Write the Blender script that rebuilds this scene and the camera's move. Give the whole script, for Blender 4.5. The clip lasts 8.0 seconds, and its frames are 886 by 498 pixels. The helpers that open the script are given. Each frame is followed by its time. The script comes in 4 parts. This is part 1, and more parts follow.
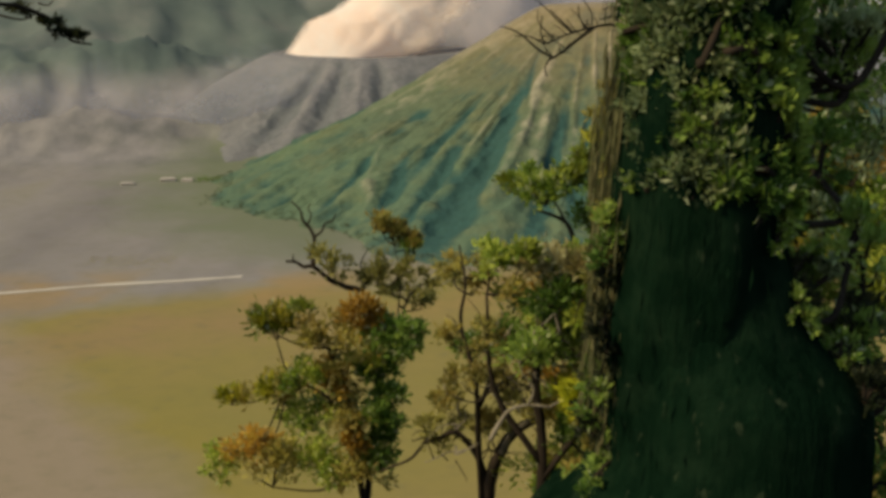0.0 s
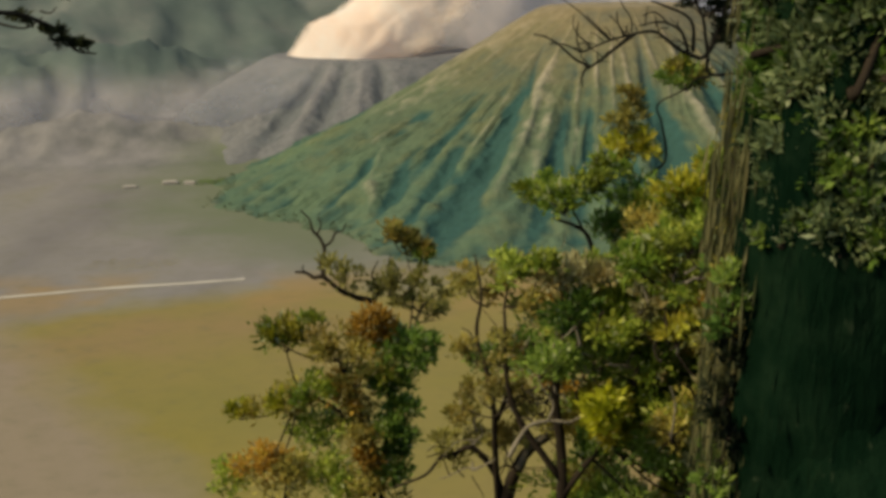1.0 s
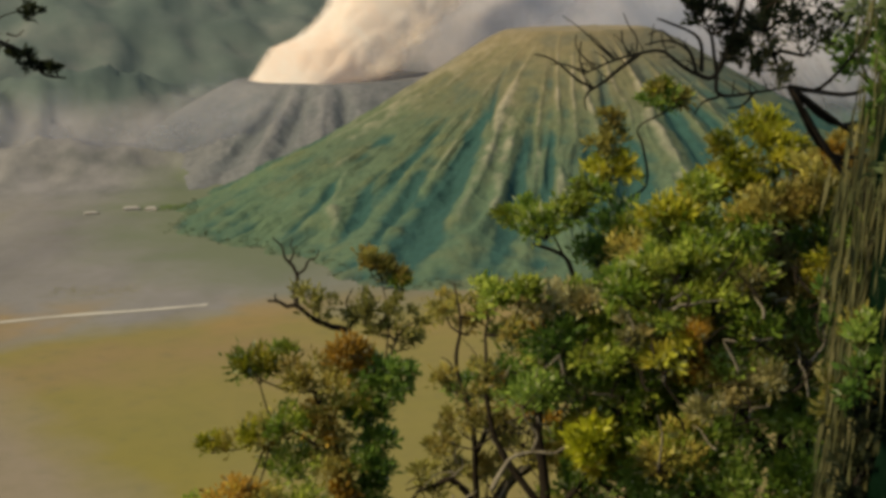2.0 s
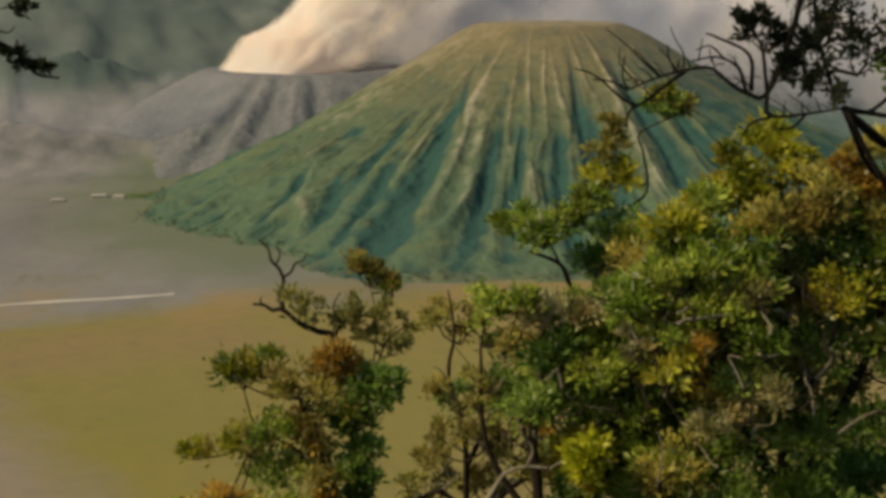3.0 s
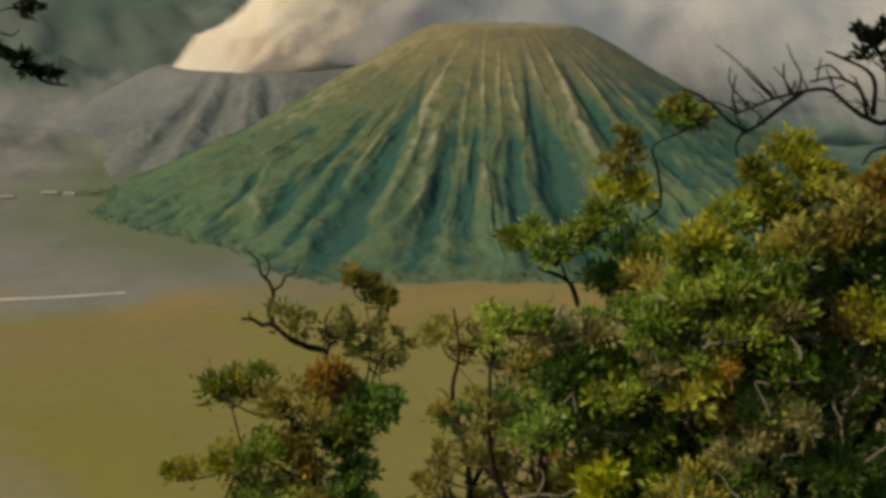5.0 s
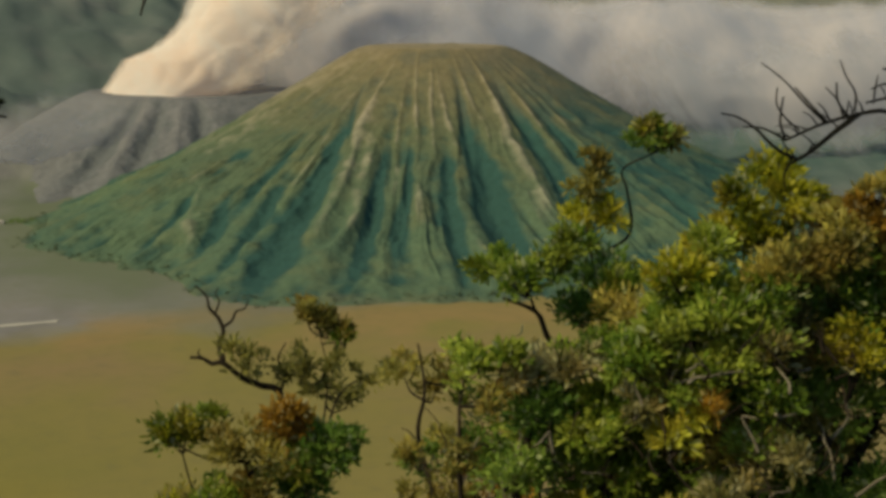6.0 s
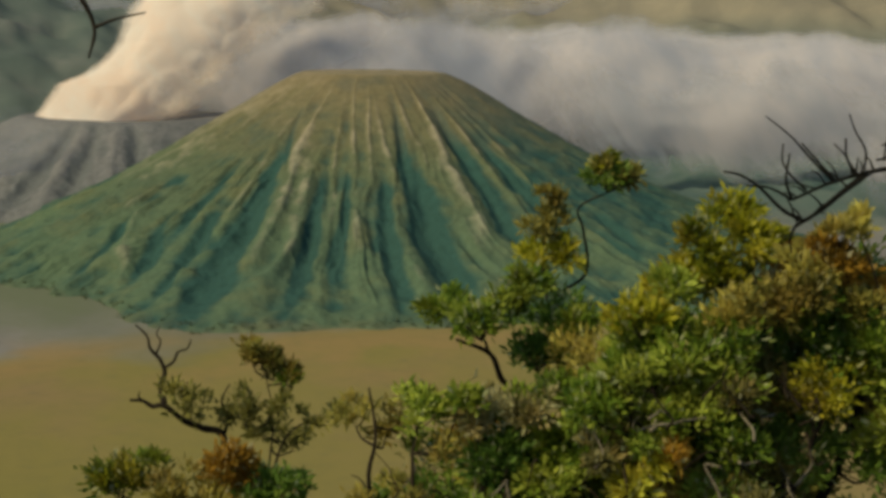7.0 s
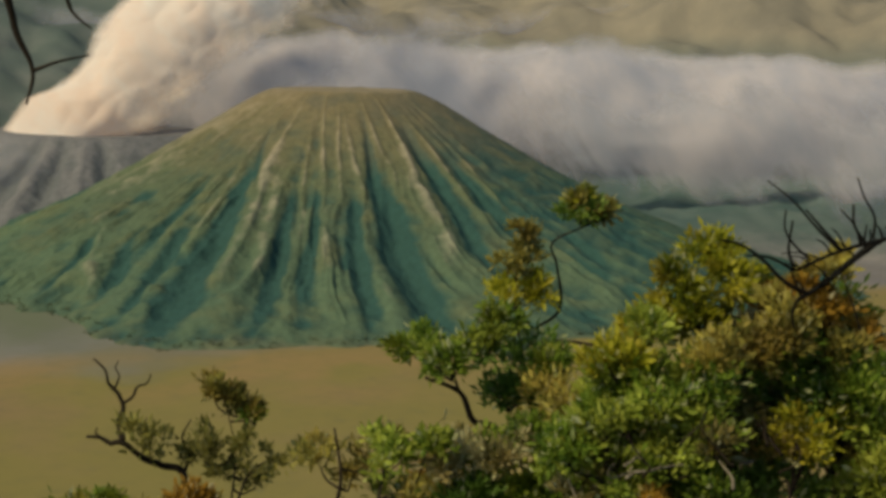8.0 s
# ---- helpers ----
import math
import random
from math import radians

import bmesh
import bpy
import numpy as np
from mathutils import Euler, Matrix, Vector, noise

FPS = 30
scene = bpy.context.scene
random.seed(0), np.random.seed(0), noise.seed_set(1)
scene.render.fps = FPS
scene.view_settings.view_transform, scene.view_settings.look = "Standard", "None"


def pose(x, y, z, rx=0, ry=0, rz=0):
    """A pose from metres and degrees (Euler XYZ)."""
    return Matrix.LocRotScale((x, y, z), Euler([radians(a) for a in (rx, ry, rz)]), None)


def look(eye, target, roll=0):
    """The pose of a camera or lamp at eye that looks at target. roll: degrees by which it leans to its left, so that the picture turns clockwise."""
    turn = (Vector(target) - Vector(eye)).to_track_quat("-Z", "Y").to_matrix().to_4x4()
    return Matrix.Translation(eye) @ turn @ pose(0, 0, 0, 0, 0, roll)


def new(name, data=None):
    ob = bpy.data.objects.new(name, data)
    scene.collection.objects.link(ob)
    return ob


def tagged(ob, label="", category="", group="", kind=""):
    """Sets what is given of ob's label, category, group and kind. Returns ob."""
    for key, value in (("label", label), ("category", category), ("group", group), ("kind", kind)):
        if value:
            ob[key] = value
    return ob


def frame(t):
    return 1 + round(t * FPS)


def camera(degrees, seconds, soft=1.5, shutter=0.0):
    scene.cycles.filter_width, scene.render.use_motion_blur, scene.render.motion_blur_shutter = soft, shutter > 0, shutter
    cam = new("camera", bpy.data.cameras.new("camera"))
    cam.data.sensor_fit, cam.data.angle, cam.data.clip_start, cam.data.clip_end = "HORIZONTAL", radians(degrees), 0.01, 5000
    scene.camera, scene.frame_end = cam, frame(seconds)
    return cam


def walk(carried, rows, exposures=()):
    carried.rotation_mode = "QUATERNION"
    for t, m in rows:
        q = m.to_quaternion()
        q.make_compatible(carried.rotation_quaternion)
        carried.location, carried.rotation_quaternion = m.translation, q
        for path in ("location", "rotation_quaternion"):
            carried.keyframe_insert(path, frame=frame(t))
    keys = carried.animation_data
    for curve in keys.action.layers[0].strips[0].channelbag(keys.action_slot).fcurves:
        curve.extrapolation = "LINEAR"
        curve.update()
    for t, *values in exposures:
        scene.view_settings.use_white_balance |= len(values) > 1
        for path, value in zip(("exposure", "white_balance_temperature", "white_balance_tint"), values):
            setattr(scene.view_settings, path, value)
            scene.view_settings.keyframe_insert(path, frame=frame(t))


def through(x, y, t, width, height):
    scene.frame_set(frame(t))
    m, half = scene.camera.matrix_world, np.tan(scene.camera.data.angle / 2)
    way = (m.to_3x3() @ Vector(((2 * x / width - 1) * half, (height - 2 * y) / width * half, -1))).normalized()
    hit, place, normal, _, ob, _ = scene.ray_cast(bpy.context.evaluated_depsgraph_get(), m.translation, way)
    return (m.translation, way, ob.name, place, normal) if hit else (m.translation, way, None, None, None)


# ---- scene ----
# The camera and its walk
cam = camera(36.0, 8.0, soft=3.8)
PATH = [
    (0, (0.000, 0.000, 1.600), (0.000, 9.778, -0.496), -0.70),
    (0.5, (-0.076, 0.146, 1.613), (-0.138, 9.918, -0.510), -0.91),
    (1, (-0.175, 0.592, 1.618), (-0.194, 10.371, -0.471), -1.12),
    (1.5, (-0.298, 0.870, 1.587), (-0.167, 10.673, -0.384), -1.19),
    (1.7, (-0.323, 0.928, 1.574), (-0.133, 10.740, -0.347), -1.29),
    (2.8, (-0.632, 1.539, 1.633), (-0.203, 11.334, -0.332), -0.54),
    (3, (-0.708, 1.628, 1.659), (-0.224, 11.418, -0.320), -0.16),
    (3.5, (-0.966, 1.812, 1.666), (-0.294, 11.589, -0.327), 0.21),
    (4, (-1.164, 2.055, 1.626), (-0.323, 11.816, -0.378), 0.64),
    (4.5, (-1.278, 2.425, 1.655), (-0.429, 12.184, -0.356), 0.72),
    (4.7, (-1.293, 2.435, 1.690), (-0.475, 12.198, -0.312), 0.71),
    (5.8, (-1.536, 3.240, 1.638), (-0.403, 13.001, -0.215), 0.38),
    (6, (-1.586, 3.468, 1.637), (-0.284, 13.214, -0.184), 0.12),
    (6.5, (-1.684, 3.868, 1.643), (-0.145, 13.598, -0.075), 0.10),
    (7, (-1.688, 4.010, 1.714), (0.072, 13.718, 0.084), 0.64),
    (7.5, (-1.634, 4.266, 1.734), (0.270, 13.954, 0.145), 1.13),
    (8, (-1.598, 4.538, 1.834), (0.386, 14.225, 0.338), 1.26),
]
walk(cam, [(t, look(eye, target, roll)) for t, eye, target, roll in PATH], exposures=[(0.0, 0.46, 8050, 5), (1.5, 0.46, 7950, 2), (3.2, 0.25, 8300, 3), (4.2, 0.12, 8250, -4), (6.0, 0.12, 8150, -4), (7.0, 0.12, 8000, -3), (8.0, 0.12, 7800, 1)])

# World, sun, exposure
SUN_ELEVATION, SUN_AZIMUTH = 40.0, -120.0
world = bpy.data.worlds.new("hazy_morning_sky")
scene.world = world
world.use_nodes = True
sky = world.node_tree.nodes.new("ShaderNodeTexSky")
sky.sky_type = "NISHITA"
sky.sun_disc = False
sky.sun_elevation = radians(SUN_ELEVATION)
sky.sun_rotation = radians(SUN_AZIMUTH)
sky.altitude, sky.air_density, sky.dust_density = 2300.0, 1.0, 3.0
background = world.node_tree.nodes["Background"]
background.inputs[1].default_value = 0.135
world.node_tree.links.new(sky.outputs[0], background.inputs[0])
sun = new("sun", bpy.data.lights.new("sun", "SUN"))
sun.data.energy, sun.data.angle, sun.data.color = 3.1, radians(9.0), (1.0, 0.88, 0.70)
az, el = radians(SUN_AZIMUTH), radians(SUN_ELEVATION)
sun.matrix_world = look((math.sin(az) * 100, math.cos(az) * 100, math.tan(el) * 100), (0, 0, 0))


# ---- materials ----
class Nodes:
    """A short hand for one node material."""

    def __init__(self, name):
        self.mat = bpy.data.materials.new(name)
        self.mat.use_nodes = True
        self.tree = self.mat.node_tree
        self.tree.nodes.clear()
        self.out = self.tree.nodes.new("ShaderNodeOutputMaterial")

    def node(self, kind, **values):
        n = self.tree.nodes.new(kind)
        for key, value in values.items():
            n.inputs[key.replace("_", " ")].default_value = value
        return n

    def link(self, a, b):
        self.tree.links.new(a, b)

    def place(self, scale=(1, 1, 1), lean=0.0):
        """World position, leaned about the y axis, then stretched."""
        at = self.node("ShaderNodeNewGeometry").outputs["Position"]
        if lean:
            r = self.node("ShaderNodeMapping")
            r.inputs["Rotation"].default_value = (0, radians(lean), 0)
            self.link(at, r.inputs["Vector"])
            at = r.outputs[0]
        m = self.node("ShaderNodeMapping")
        m.inputs["Scale"].default_value = scale
        self.link(at, m.inputs["Vector"])
        return m.outputs[0]

    def noise(self, scale, detail=4.0, rough=0.55, stretch=(1, 1, 1), lean=0.0):
        n = self.node("ShaderNodeTexNoise", Scale=scale, Detail=detail, Roughness=rough)
        self.link(self.place(stretch, lean), n.inputs["Vector"])
        return n.outputs["Fac"]

    def ramp(self, fac, stops):
        r = self.node("ShaderNodeValToRGB")
        while len(r.color_ramp.elements) < len(stops):
            r.color_ramp.elements.new(0.5)
        for e, (at, colour) in zip(r.color_ramp.elements, stops):
            e.position, e.color = at, (*colour, 1)
        self.link(fac, r.inputs[0])
        return r.outputs[0]

    def span(self, value, low, high):
        m = self.node("ShaderNodeMapRange")
        m.inputs["From Min"].default_value, m.inputs["From Max"].default_value = low, high
        self.link(value, m.inputs["Value"])
        return m.outputs[0]

    def math(self, kind, a, b):
        m = self.node("ShaderNodeMath")
        m.operation = kind
        for slot, v in ((0, a), (1, b)):
            if isinstance(v, (int, float)):
                m.inputs[slot].default_value = v
            else:
                self.link(v, m.inputs[slot])
        return m.outputs[0]

    def mix(self, fac, a, b, kind="MIX"):
        m = self.node("ShaderNodeMix")
        m.data_type, m.blend_type = "RGBA", kind
        for slot, v in ((0, fac), (6, a), (7, b)):
            if isinstance(v, (int, float)):
                m.inputs[slot].default_value = v
            elif isinstance(v, tuple):
                m.inputs[slot].default_value = (*v, 1)
            else:
                self.link(v, m.inputs[slot])
        return m.outputs[2]

    def attribute(self, name):
        a = self.node("ShaderNodeAttribute")
        a.attribute_name = name
        return a.outputs["Fac"]

    def surface(self, colour, rough=0.9, bump=None, strength=0.3, distance=0.05, through=0.0, specular=0.2):
        p = self.node("ShaderNodeBsdfPrincipled", Roughness=rough)
        p.inputs["Specular IOR Level"].default_value = specular
        if isinstance(colour, tuple):
            p.inputs["Base Color"].default_value = (*colour, 1)
        else:
            self.link(colour, p.inputs["Base Color"])
        if bump is not None:
            b = self.node("ShaderNodeBump", Strength=strength, Distance=distance)
            self.link(bump, b.inputs["Height"])
            self.link(b.outputs[0], p.inputs["Normal"])
        result = p.outputs[0]
        if through:
            tr = self.node("ShaderNodeBsdfTranslucent")
            if isinstance(colour, tuple):
                tr.inputs[0].default_value = (*colour, 1)
            else:
                self.link(colour, tr.inputs[0])
            m = self.node("ShaderNodeMixShader", Fac=through)
            self.link(result, m.inputs[1]), self.link(tr.outputs[0], m.inputs[2])
            result = m.outputs[0]
        self.link(result, self.out.inputs[0])
        return self.mat


def leaf_material(name, dark, mid, light, patch=(0.2, 0.17, 0.04), much=0.0, pale=(0.46, 0.47, 0.30)):
    """Leaves that differ spray by spray, and a little one by one."""
    m = Nodes(name)
    g = m.node("ShaderNodeNewGeometry")
    spray = m.node("ShaderNodeObjectInfo").outputs["Random"]
    tone = m.math("ADD", m.math("MULTIPLY", g.outputs["Random Per Island"], 0.36), m.math("MULTIPLY", m.span(m.noise(3.0, 3, 0.55), 0.32, 0.68), 0.58))
    tone = m.math("ADD", tone, m.math("MULTIPLY", m.math("SUBTRACT", spray, 0.42), 0.62))
    c = m.ramp(tone, [(0.12, dark), (0.5, mid), (0.82, light), (1.0, tuple(min(0.6, v * 1.4) for v in light))])
    c = m.mix(m.math("MULTIPLY", m.span(m.noise(2.1, 3), 0.49, 0.58), much), c, m.mix(0.7, c, patch))
    # about one leaf in ten is painted pale as a highlight
    c = m.mix(m.math("MULTIPLY", m.span(g.outputs["Random Per Island"], 0.88, 0.94), 0.7), c, pale)
    return m.surface(c, 0.55, through=0.5, specular=0.18)


LEAF_GREEN = leaf_material("olive_green_leaf", (0.076, 0.134, 0.020), (0.168, 0.252, 0.030), (0.37, 0.43, 0.075), (0.31, 0.25, 0.035), 0.4)
LEAF_OLIVE = leaf_material("brownish_olive_leaf", (0.108, 0.106, 0.024), (0.25, 0.222, 0.05), (0.44, 0.38, 0.09), (0.32, 0.19, 0.045), 0.5, pale=(0.42, 0.38, 0.18))
LEAF_YELLOW = leaf_material("yellow_green_leaf", (0.10, 0.125, 0.012), (0.33, 0.325, 0.026), (0.56, 0.52, 0.066), (0.38, 0.24, 0.04), 0.4)
LEAF_LEMON = leaf_material("lemon_yellow_leaf", (0.26, 0.28, 0.02), (0.50, 0.50, 0.035), (0.62, 0.60, 0.07), pale=(0.62, 0.60, 0.15))
LEAF_RUST = leaf_material("rust_leaf", (0.16, 0.092, 0.014), (0.38, 0.215, 0.032), (0.56, 0.33, 0.06))
LEAF_THIN = leaf_material("thin_olive_leaf", (0.11, 0.105, 0.026), (0.21, 0.195, 0.046), (0.33, 0.30, 0.078), pale=(0.35, 0.32, 0.13))
LEAF_DRY = leaf_material("grey_olive_leaf", (0.10, 0.10, 0.03), (0.24, 0.22, 0.08), (0.47, 0.42, 0.22), (0.38, 0.23, 0.06), 0.4)
LEAF_DARK = leaf_material("dark_green_leaf", (0.066, 0.13, 0.024), (0.138, 0.232, 0.038), (0.265, 0.352, 0.07))
# leaves standing in shade: the darkness is put into their colour
LEAF_SHADE = leaf_material("shaded_green_leaf", (0.008, 0.012, 0.006), (0.02, 0.028, 0.012), (0.05, 0.055, 0.022), pale=(0.05, 0.055, 0.022))
LEAF_SLOPE = leaf_material("slope_scrub_leaf", (0.05, 0.075, 0.045), (0.08, 0.115, 0.065), (0.13, 0.15, 0.08), pale=(0.15, 0.16, 0.09))
LEAF_CREEPER = leaf_material("grey_green_creeper_leaf", (0.11, 0.15, 0.062), (0.22, 0.275, 0.12), (0.36, 0.41, 0.20), pale=(0.40, 0.43, 0.26))


def bark_material(name, dark, light):
    m = Nodes(name)
    grain = m.noise(9.0, 6, 0.65, (1, 1, 0.25))
    c = m.ramp(grain, [(0.3, dark), (0.7, light)])
    c = m.mix(m.span(m.noise(1.7, 3), 0.5, 0.75), c, tuple(0.6 * v for v in light))
    return m.surface(c, 0.95, grain, 0.6, 0.03, specular=0.05)


BARK_DARK = bark_material("dark_bark", (0.012, 0.010, 0.007), (0.04, 0.03, 0.021))
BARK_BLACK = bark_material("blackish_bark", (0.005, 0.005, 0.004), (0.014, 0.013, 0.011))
BARK_PALE = bark_material("pale_lichen_bark", (0.07, 0.06, 0.042), (0.27, 0.235, 0.17))


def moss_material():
    m = Nodes("shaded_mossy_bark")
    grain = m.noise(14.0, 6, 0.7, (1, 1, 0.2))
    # near-black moss: the trunk's deep shade is put into the colour
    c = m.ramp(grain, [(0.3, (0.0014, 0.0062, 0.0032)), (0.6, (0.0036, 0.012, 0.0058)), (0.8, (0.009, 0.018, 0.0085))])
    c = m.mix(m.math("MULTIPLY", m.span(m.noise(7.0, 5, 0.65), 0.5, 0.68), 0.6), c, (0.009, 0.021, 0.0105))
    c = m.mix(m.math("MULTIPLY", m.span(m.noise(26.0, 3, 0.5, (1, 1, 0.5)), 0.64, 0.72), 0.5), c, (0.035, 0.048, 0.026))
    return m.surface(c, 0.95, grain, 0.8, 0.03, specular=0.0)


MOSS = moss_material()


def lichen_material():
    m = Nodes("hanging_lichen")
    g = m.node("ShaderNodeNewGeometry")
    c = m.ramp(g.outputs["Random Per Island"], [(0.0, (0.062, 0.068, 0.026)), (0.6, (0.10, 0.098, 0.04)), (1.0, (0.16, 0.145, 0.065))])
    return m.surface(c, 0.9, through=0.25)


LICHEN = lichen_material()


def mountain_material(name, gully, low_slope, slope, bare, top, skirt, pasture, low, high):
    """Grass and scrub in the gullies, with some of their shade in the colour; bare soil on the ribs and round the rim.
    """
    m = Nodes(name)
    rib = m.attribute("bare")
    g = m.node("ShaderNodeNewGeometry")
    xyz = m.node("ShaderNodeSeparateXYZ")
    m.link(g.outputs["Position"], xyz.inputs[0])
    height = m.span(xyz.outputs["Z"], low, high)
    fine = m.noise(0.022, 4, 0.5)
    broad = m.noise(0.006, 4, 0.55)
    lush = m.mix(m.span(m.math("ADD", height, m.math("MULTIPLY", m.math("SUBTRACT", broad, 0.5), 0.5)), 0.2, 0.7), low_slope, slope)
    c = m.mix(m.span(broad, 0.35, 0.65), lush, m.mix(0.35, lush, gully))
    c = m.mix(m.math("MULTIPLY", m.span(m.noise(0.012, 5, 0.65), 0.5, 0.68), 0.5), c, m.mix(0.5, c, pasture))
    # the gully tone is scrub darkened further for the gullies' shade
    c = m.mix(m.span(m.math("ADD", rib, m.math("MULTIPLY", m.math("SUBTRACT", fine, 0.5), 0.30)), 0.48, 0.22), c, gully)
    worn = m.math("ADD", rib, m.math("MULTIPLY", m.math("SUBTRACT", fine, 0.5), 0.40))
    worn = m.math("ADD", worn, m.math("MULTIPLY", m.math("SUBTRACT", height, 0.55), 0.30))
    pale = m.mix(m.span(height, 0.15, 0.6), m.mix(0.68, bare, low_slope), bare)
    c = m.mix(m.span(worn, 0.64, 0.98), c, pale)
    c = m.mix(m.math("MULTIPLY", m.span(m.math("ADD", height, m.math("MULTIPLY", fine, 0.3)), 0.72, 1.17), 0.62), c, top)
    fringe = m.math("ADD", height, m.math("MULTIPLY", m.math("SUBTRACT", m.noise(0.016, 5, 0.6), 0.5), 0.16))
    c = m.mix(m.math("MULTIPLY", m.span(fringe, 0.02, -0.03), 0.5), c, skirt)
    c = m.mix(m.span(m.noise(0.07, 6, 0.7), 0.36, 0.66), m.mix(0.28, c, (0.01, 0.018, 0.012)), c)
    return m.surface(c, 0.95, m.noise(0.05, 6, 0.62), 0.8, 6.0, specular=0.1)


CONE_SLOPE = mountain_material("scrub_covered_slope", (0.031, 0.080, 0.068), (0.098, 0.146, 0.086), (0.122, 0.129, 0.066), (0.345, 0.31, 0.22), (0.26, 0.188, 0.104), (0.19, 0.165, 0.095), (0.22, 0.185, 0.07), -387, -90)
# ash greys made lighter and more alike, with some haze in the colour
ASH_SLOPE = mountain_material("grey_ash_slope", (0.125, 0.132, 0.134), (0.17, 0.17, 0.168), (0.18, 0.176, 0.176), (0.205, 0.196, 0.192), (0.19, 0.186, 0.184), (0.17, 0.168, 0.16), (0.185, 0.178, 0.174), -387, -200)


def ground_material():
    """Sand sea: dry olive grass, grey sand further out; wooded hills beyond, their haze in the colour, and soil
    underfoot.
    """
    m = Nodes("sand_sea_and_hills")
    g = m.node("ShaderNodeNewGeometry")
    xyz = m.node("ShaderNodeSeparateXYZ")
    m.link(g.outputs["Position"], xyz.inputs[0])
    x, y, z = xyz.outputs
    broad = m.noise(0.0032, 5, 0.55)
    streak = m.noise(0.006, 5, 0.55, (1, 0.35, 1))
    fine = m.noise(0.05, 6, 0.6)
    grass = m.ramp(broad, [(0.3, (0.225, 0.16, 0.078)), (0.5, (0.208, 0.171, 0.058)), (0.68, (0.19, 0.166, 0.05))])
    sand = m.ramp(streak, [(0.3, (0.145, 0.135, 0.13)), (0.55, (0.205, 0.19, 0.175)), (0.75, (0.20, 0.185, 0.14))])
    edge = m.math("ADD", m.math("ADD", y, m.math("MULTIPLY", x, -0.32)), m.math("MULTIPLY", m.math("SUBTRACT", broad, 0.5), 500))
    c = m.mix(m.span(edge, 1600, 1730), grass, sand)
    rust = m.math("MULTIPLY", m.span(y, 1400, 1560), m.span(m.noise(0.007, 4, 0.5), 0.45, 0.6))
    c = m.mix(m.math("MULTIPLY", m.math("MULTIPLY", rust, m.span(y, 1720, 1640)), 0.7), c, (0.26, 0.175, 0.075))
    west = m.math("ADD", m.math("ADD", m.math("MULTIPLY", x, -1.0), m.math("MULTIPLY", y, -0.6)), m.math("MULTIPLY", m.math("SUBTRACT", m.noise(0.012, 4, 0.5), 0.5), 90))
    c = m.mix(m.math("MULTIPLY", m.math("MULTIPLY", m.span(west, -490, -445), m.span(west, -380, -415)), m.math("MULTIPLY", m.span(y, 1180, 1060), 0.28)), c, (0.235, 0.185, 0.04))
    c = m.mix(m.math("MULTIPLY", m.span(west, -415, -330), 0.85), c, (0.235, 0.19, 0.145))
    c = m.mix(m.math("MULTIPLY", m.span(fine, 0.45, 0.75), 0.25), c, (0.12, 0.11, 0.05))
    # hill greens greyed towards teal: distance haze is put into the colour
    far = m.ramp(m.noise(0.004, 6, 0.6), [(0.3, (0.062, 0.086, 0.078)), (0.5, (0.092, 0.115, 0.102)), (0.7, (0.14, 0.148, 0.132))])
    c = m.mix(m.span(m.math("ADD", z, m.math("MULTIPLY", fine, 40)), -362, -330), c, far)
    c = m.mix(m.math("MULTIPLY", m.span(m.math("ADD", z, m.math("MULTIPLY", broad, 90)), -10, 90), m.math("MULTIPLY", m.span(x, 0, 350), 0.8)), c, m.ramp(m.noise(0.006, 5, 0.6, (1, 1, 0.3)), [(0.35, (0.19, 0.165, 0.125)), (0.65, (0.28, 0.235, 0.165))]))
    ash = m.ramp(m.noise(0.011, 5, 0.6, (1, 0.5, 1)), [(0.35, (0.115, 0.115, 0.11)), (0.65, (0.23, 0.215, 0.205))])
    c = m.mix(m.math("MULTIPLY", m.math("MULTIPLY", m.span(m.math("ADD", y, m.math("MULTIPLY", broad, 300)), 2650, 2800), m.span(x, 0, -250)), m.span(z, -235, -290)), c, ash)
    scrub = m.ramp(m.noise(0.012, 5, 0.6), [(0.35, (0.052, 0.092, 0.084)), (0.65, (0.092, 0.128, 0.112))])
    c = m.mix(m.math("MULTIPLY", m.span(m.math("ADD", m.math("ADD", x, m.math("MULTIPLY", y, 0.35)), m.math("MULTIPLY", m.math("SUBTRACT", broad, 0.5), 500)), 1250, 1500), m.math("MULTIPLY", m.span(z, -200, -300), m.span(m.math("ADD", y, m.math("MULTIPLY", broad, 500)), 2560, 2960))), c, scrub)
    dx, dy = m.math("SUBTRACT", x, 312), m.math("SUBTRACT", y, 2450)
    reach = m.math("SQRT", m.math("ADD", m.math("MULTIPLY", dx, dx), m.math("MULTIPLY", dy, dy)), 0.0)
    reach = m.math("ADD", reach, m.math("MULTIPLY", m.math("SUBTRACT", m.noise(0.008, 5, 0.6), 0.5), 320))
    c = m.mix(m.math("MULTIPLY", m.math("MULTIPLY", m.span(reach, 960, 750), m.span(x, 80, -180)), 0.85), c, (0.122, 0.142, 0.082))
    near = m.ramp(m.noise(1.3, 6, 0.6), [(0.3, (0.03, 0.03, 0.015)), (0.7, (0.10, 0.085, 0.05))])
    c = m.mix(m.span(y, 760, 560), c, near)
    return m.surface(c, 0.95, fine, 0.5, 1.5, specular=0.1)


GROUND = ground_material()


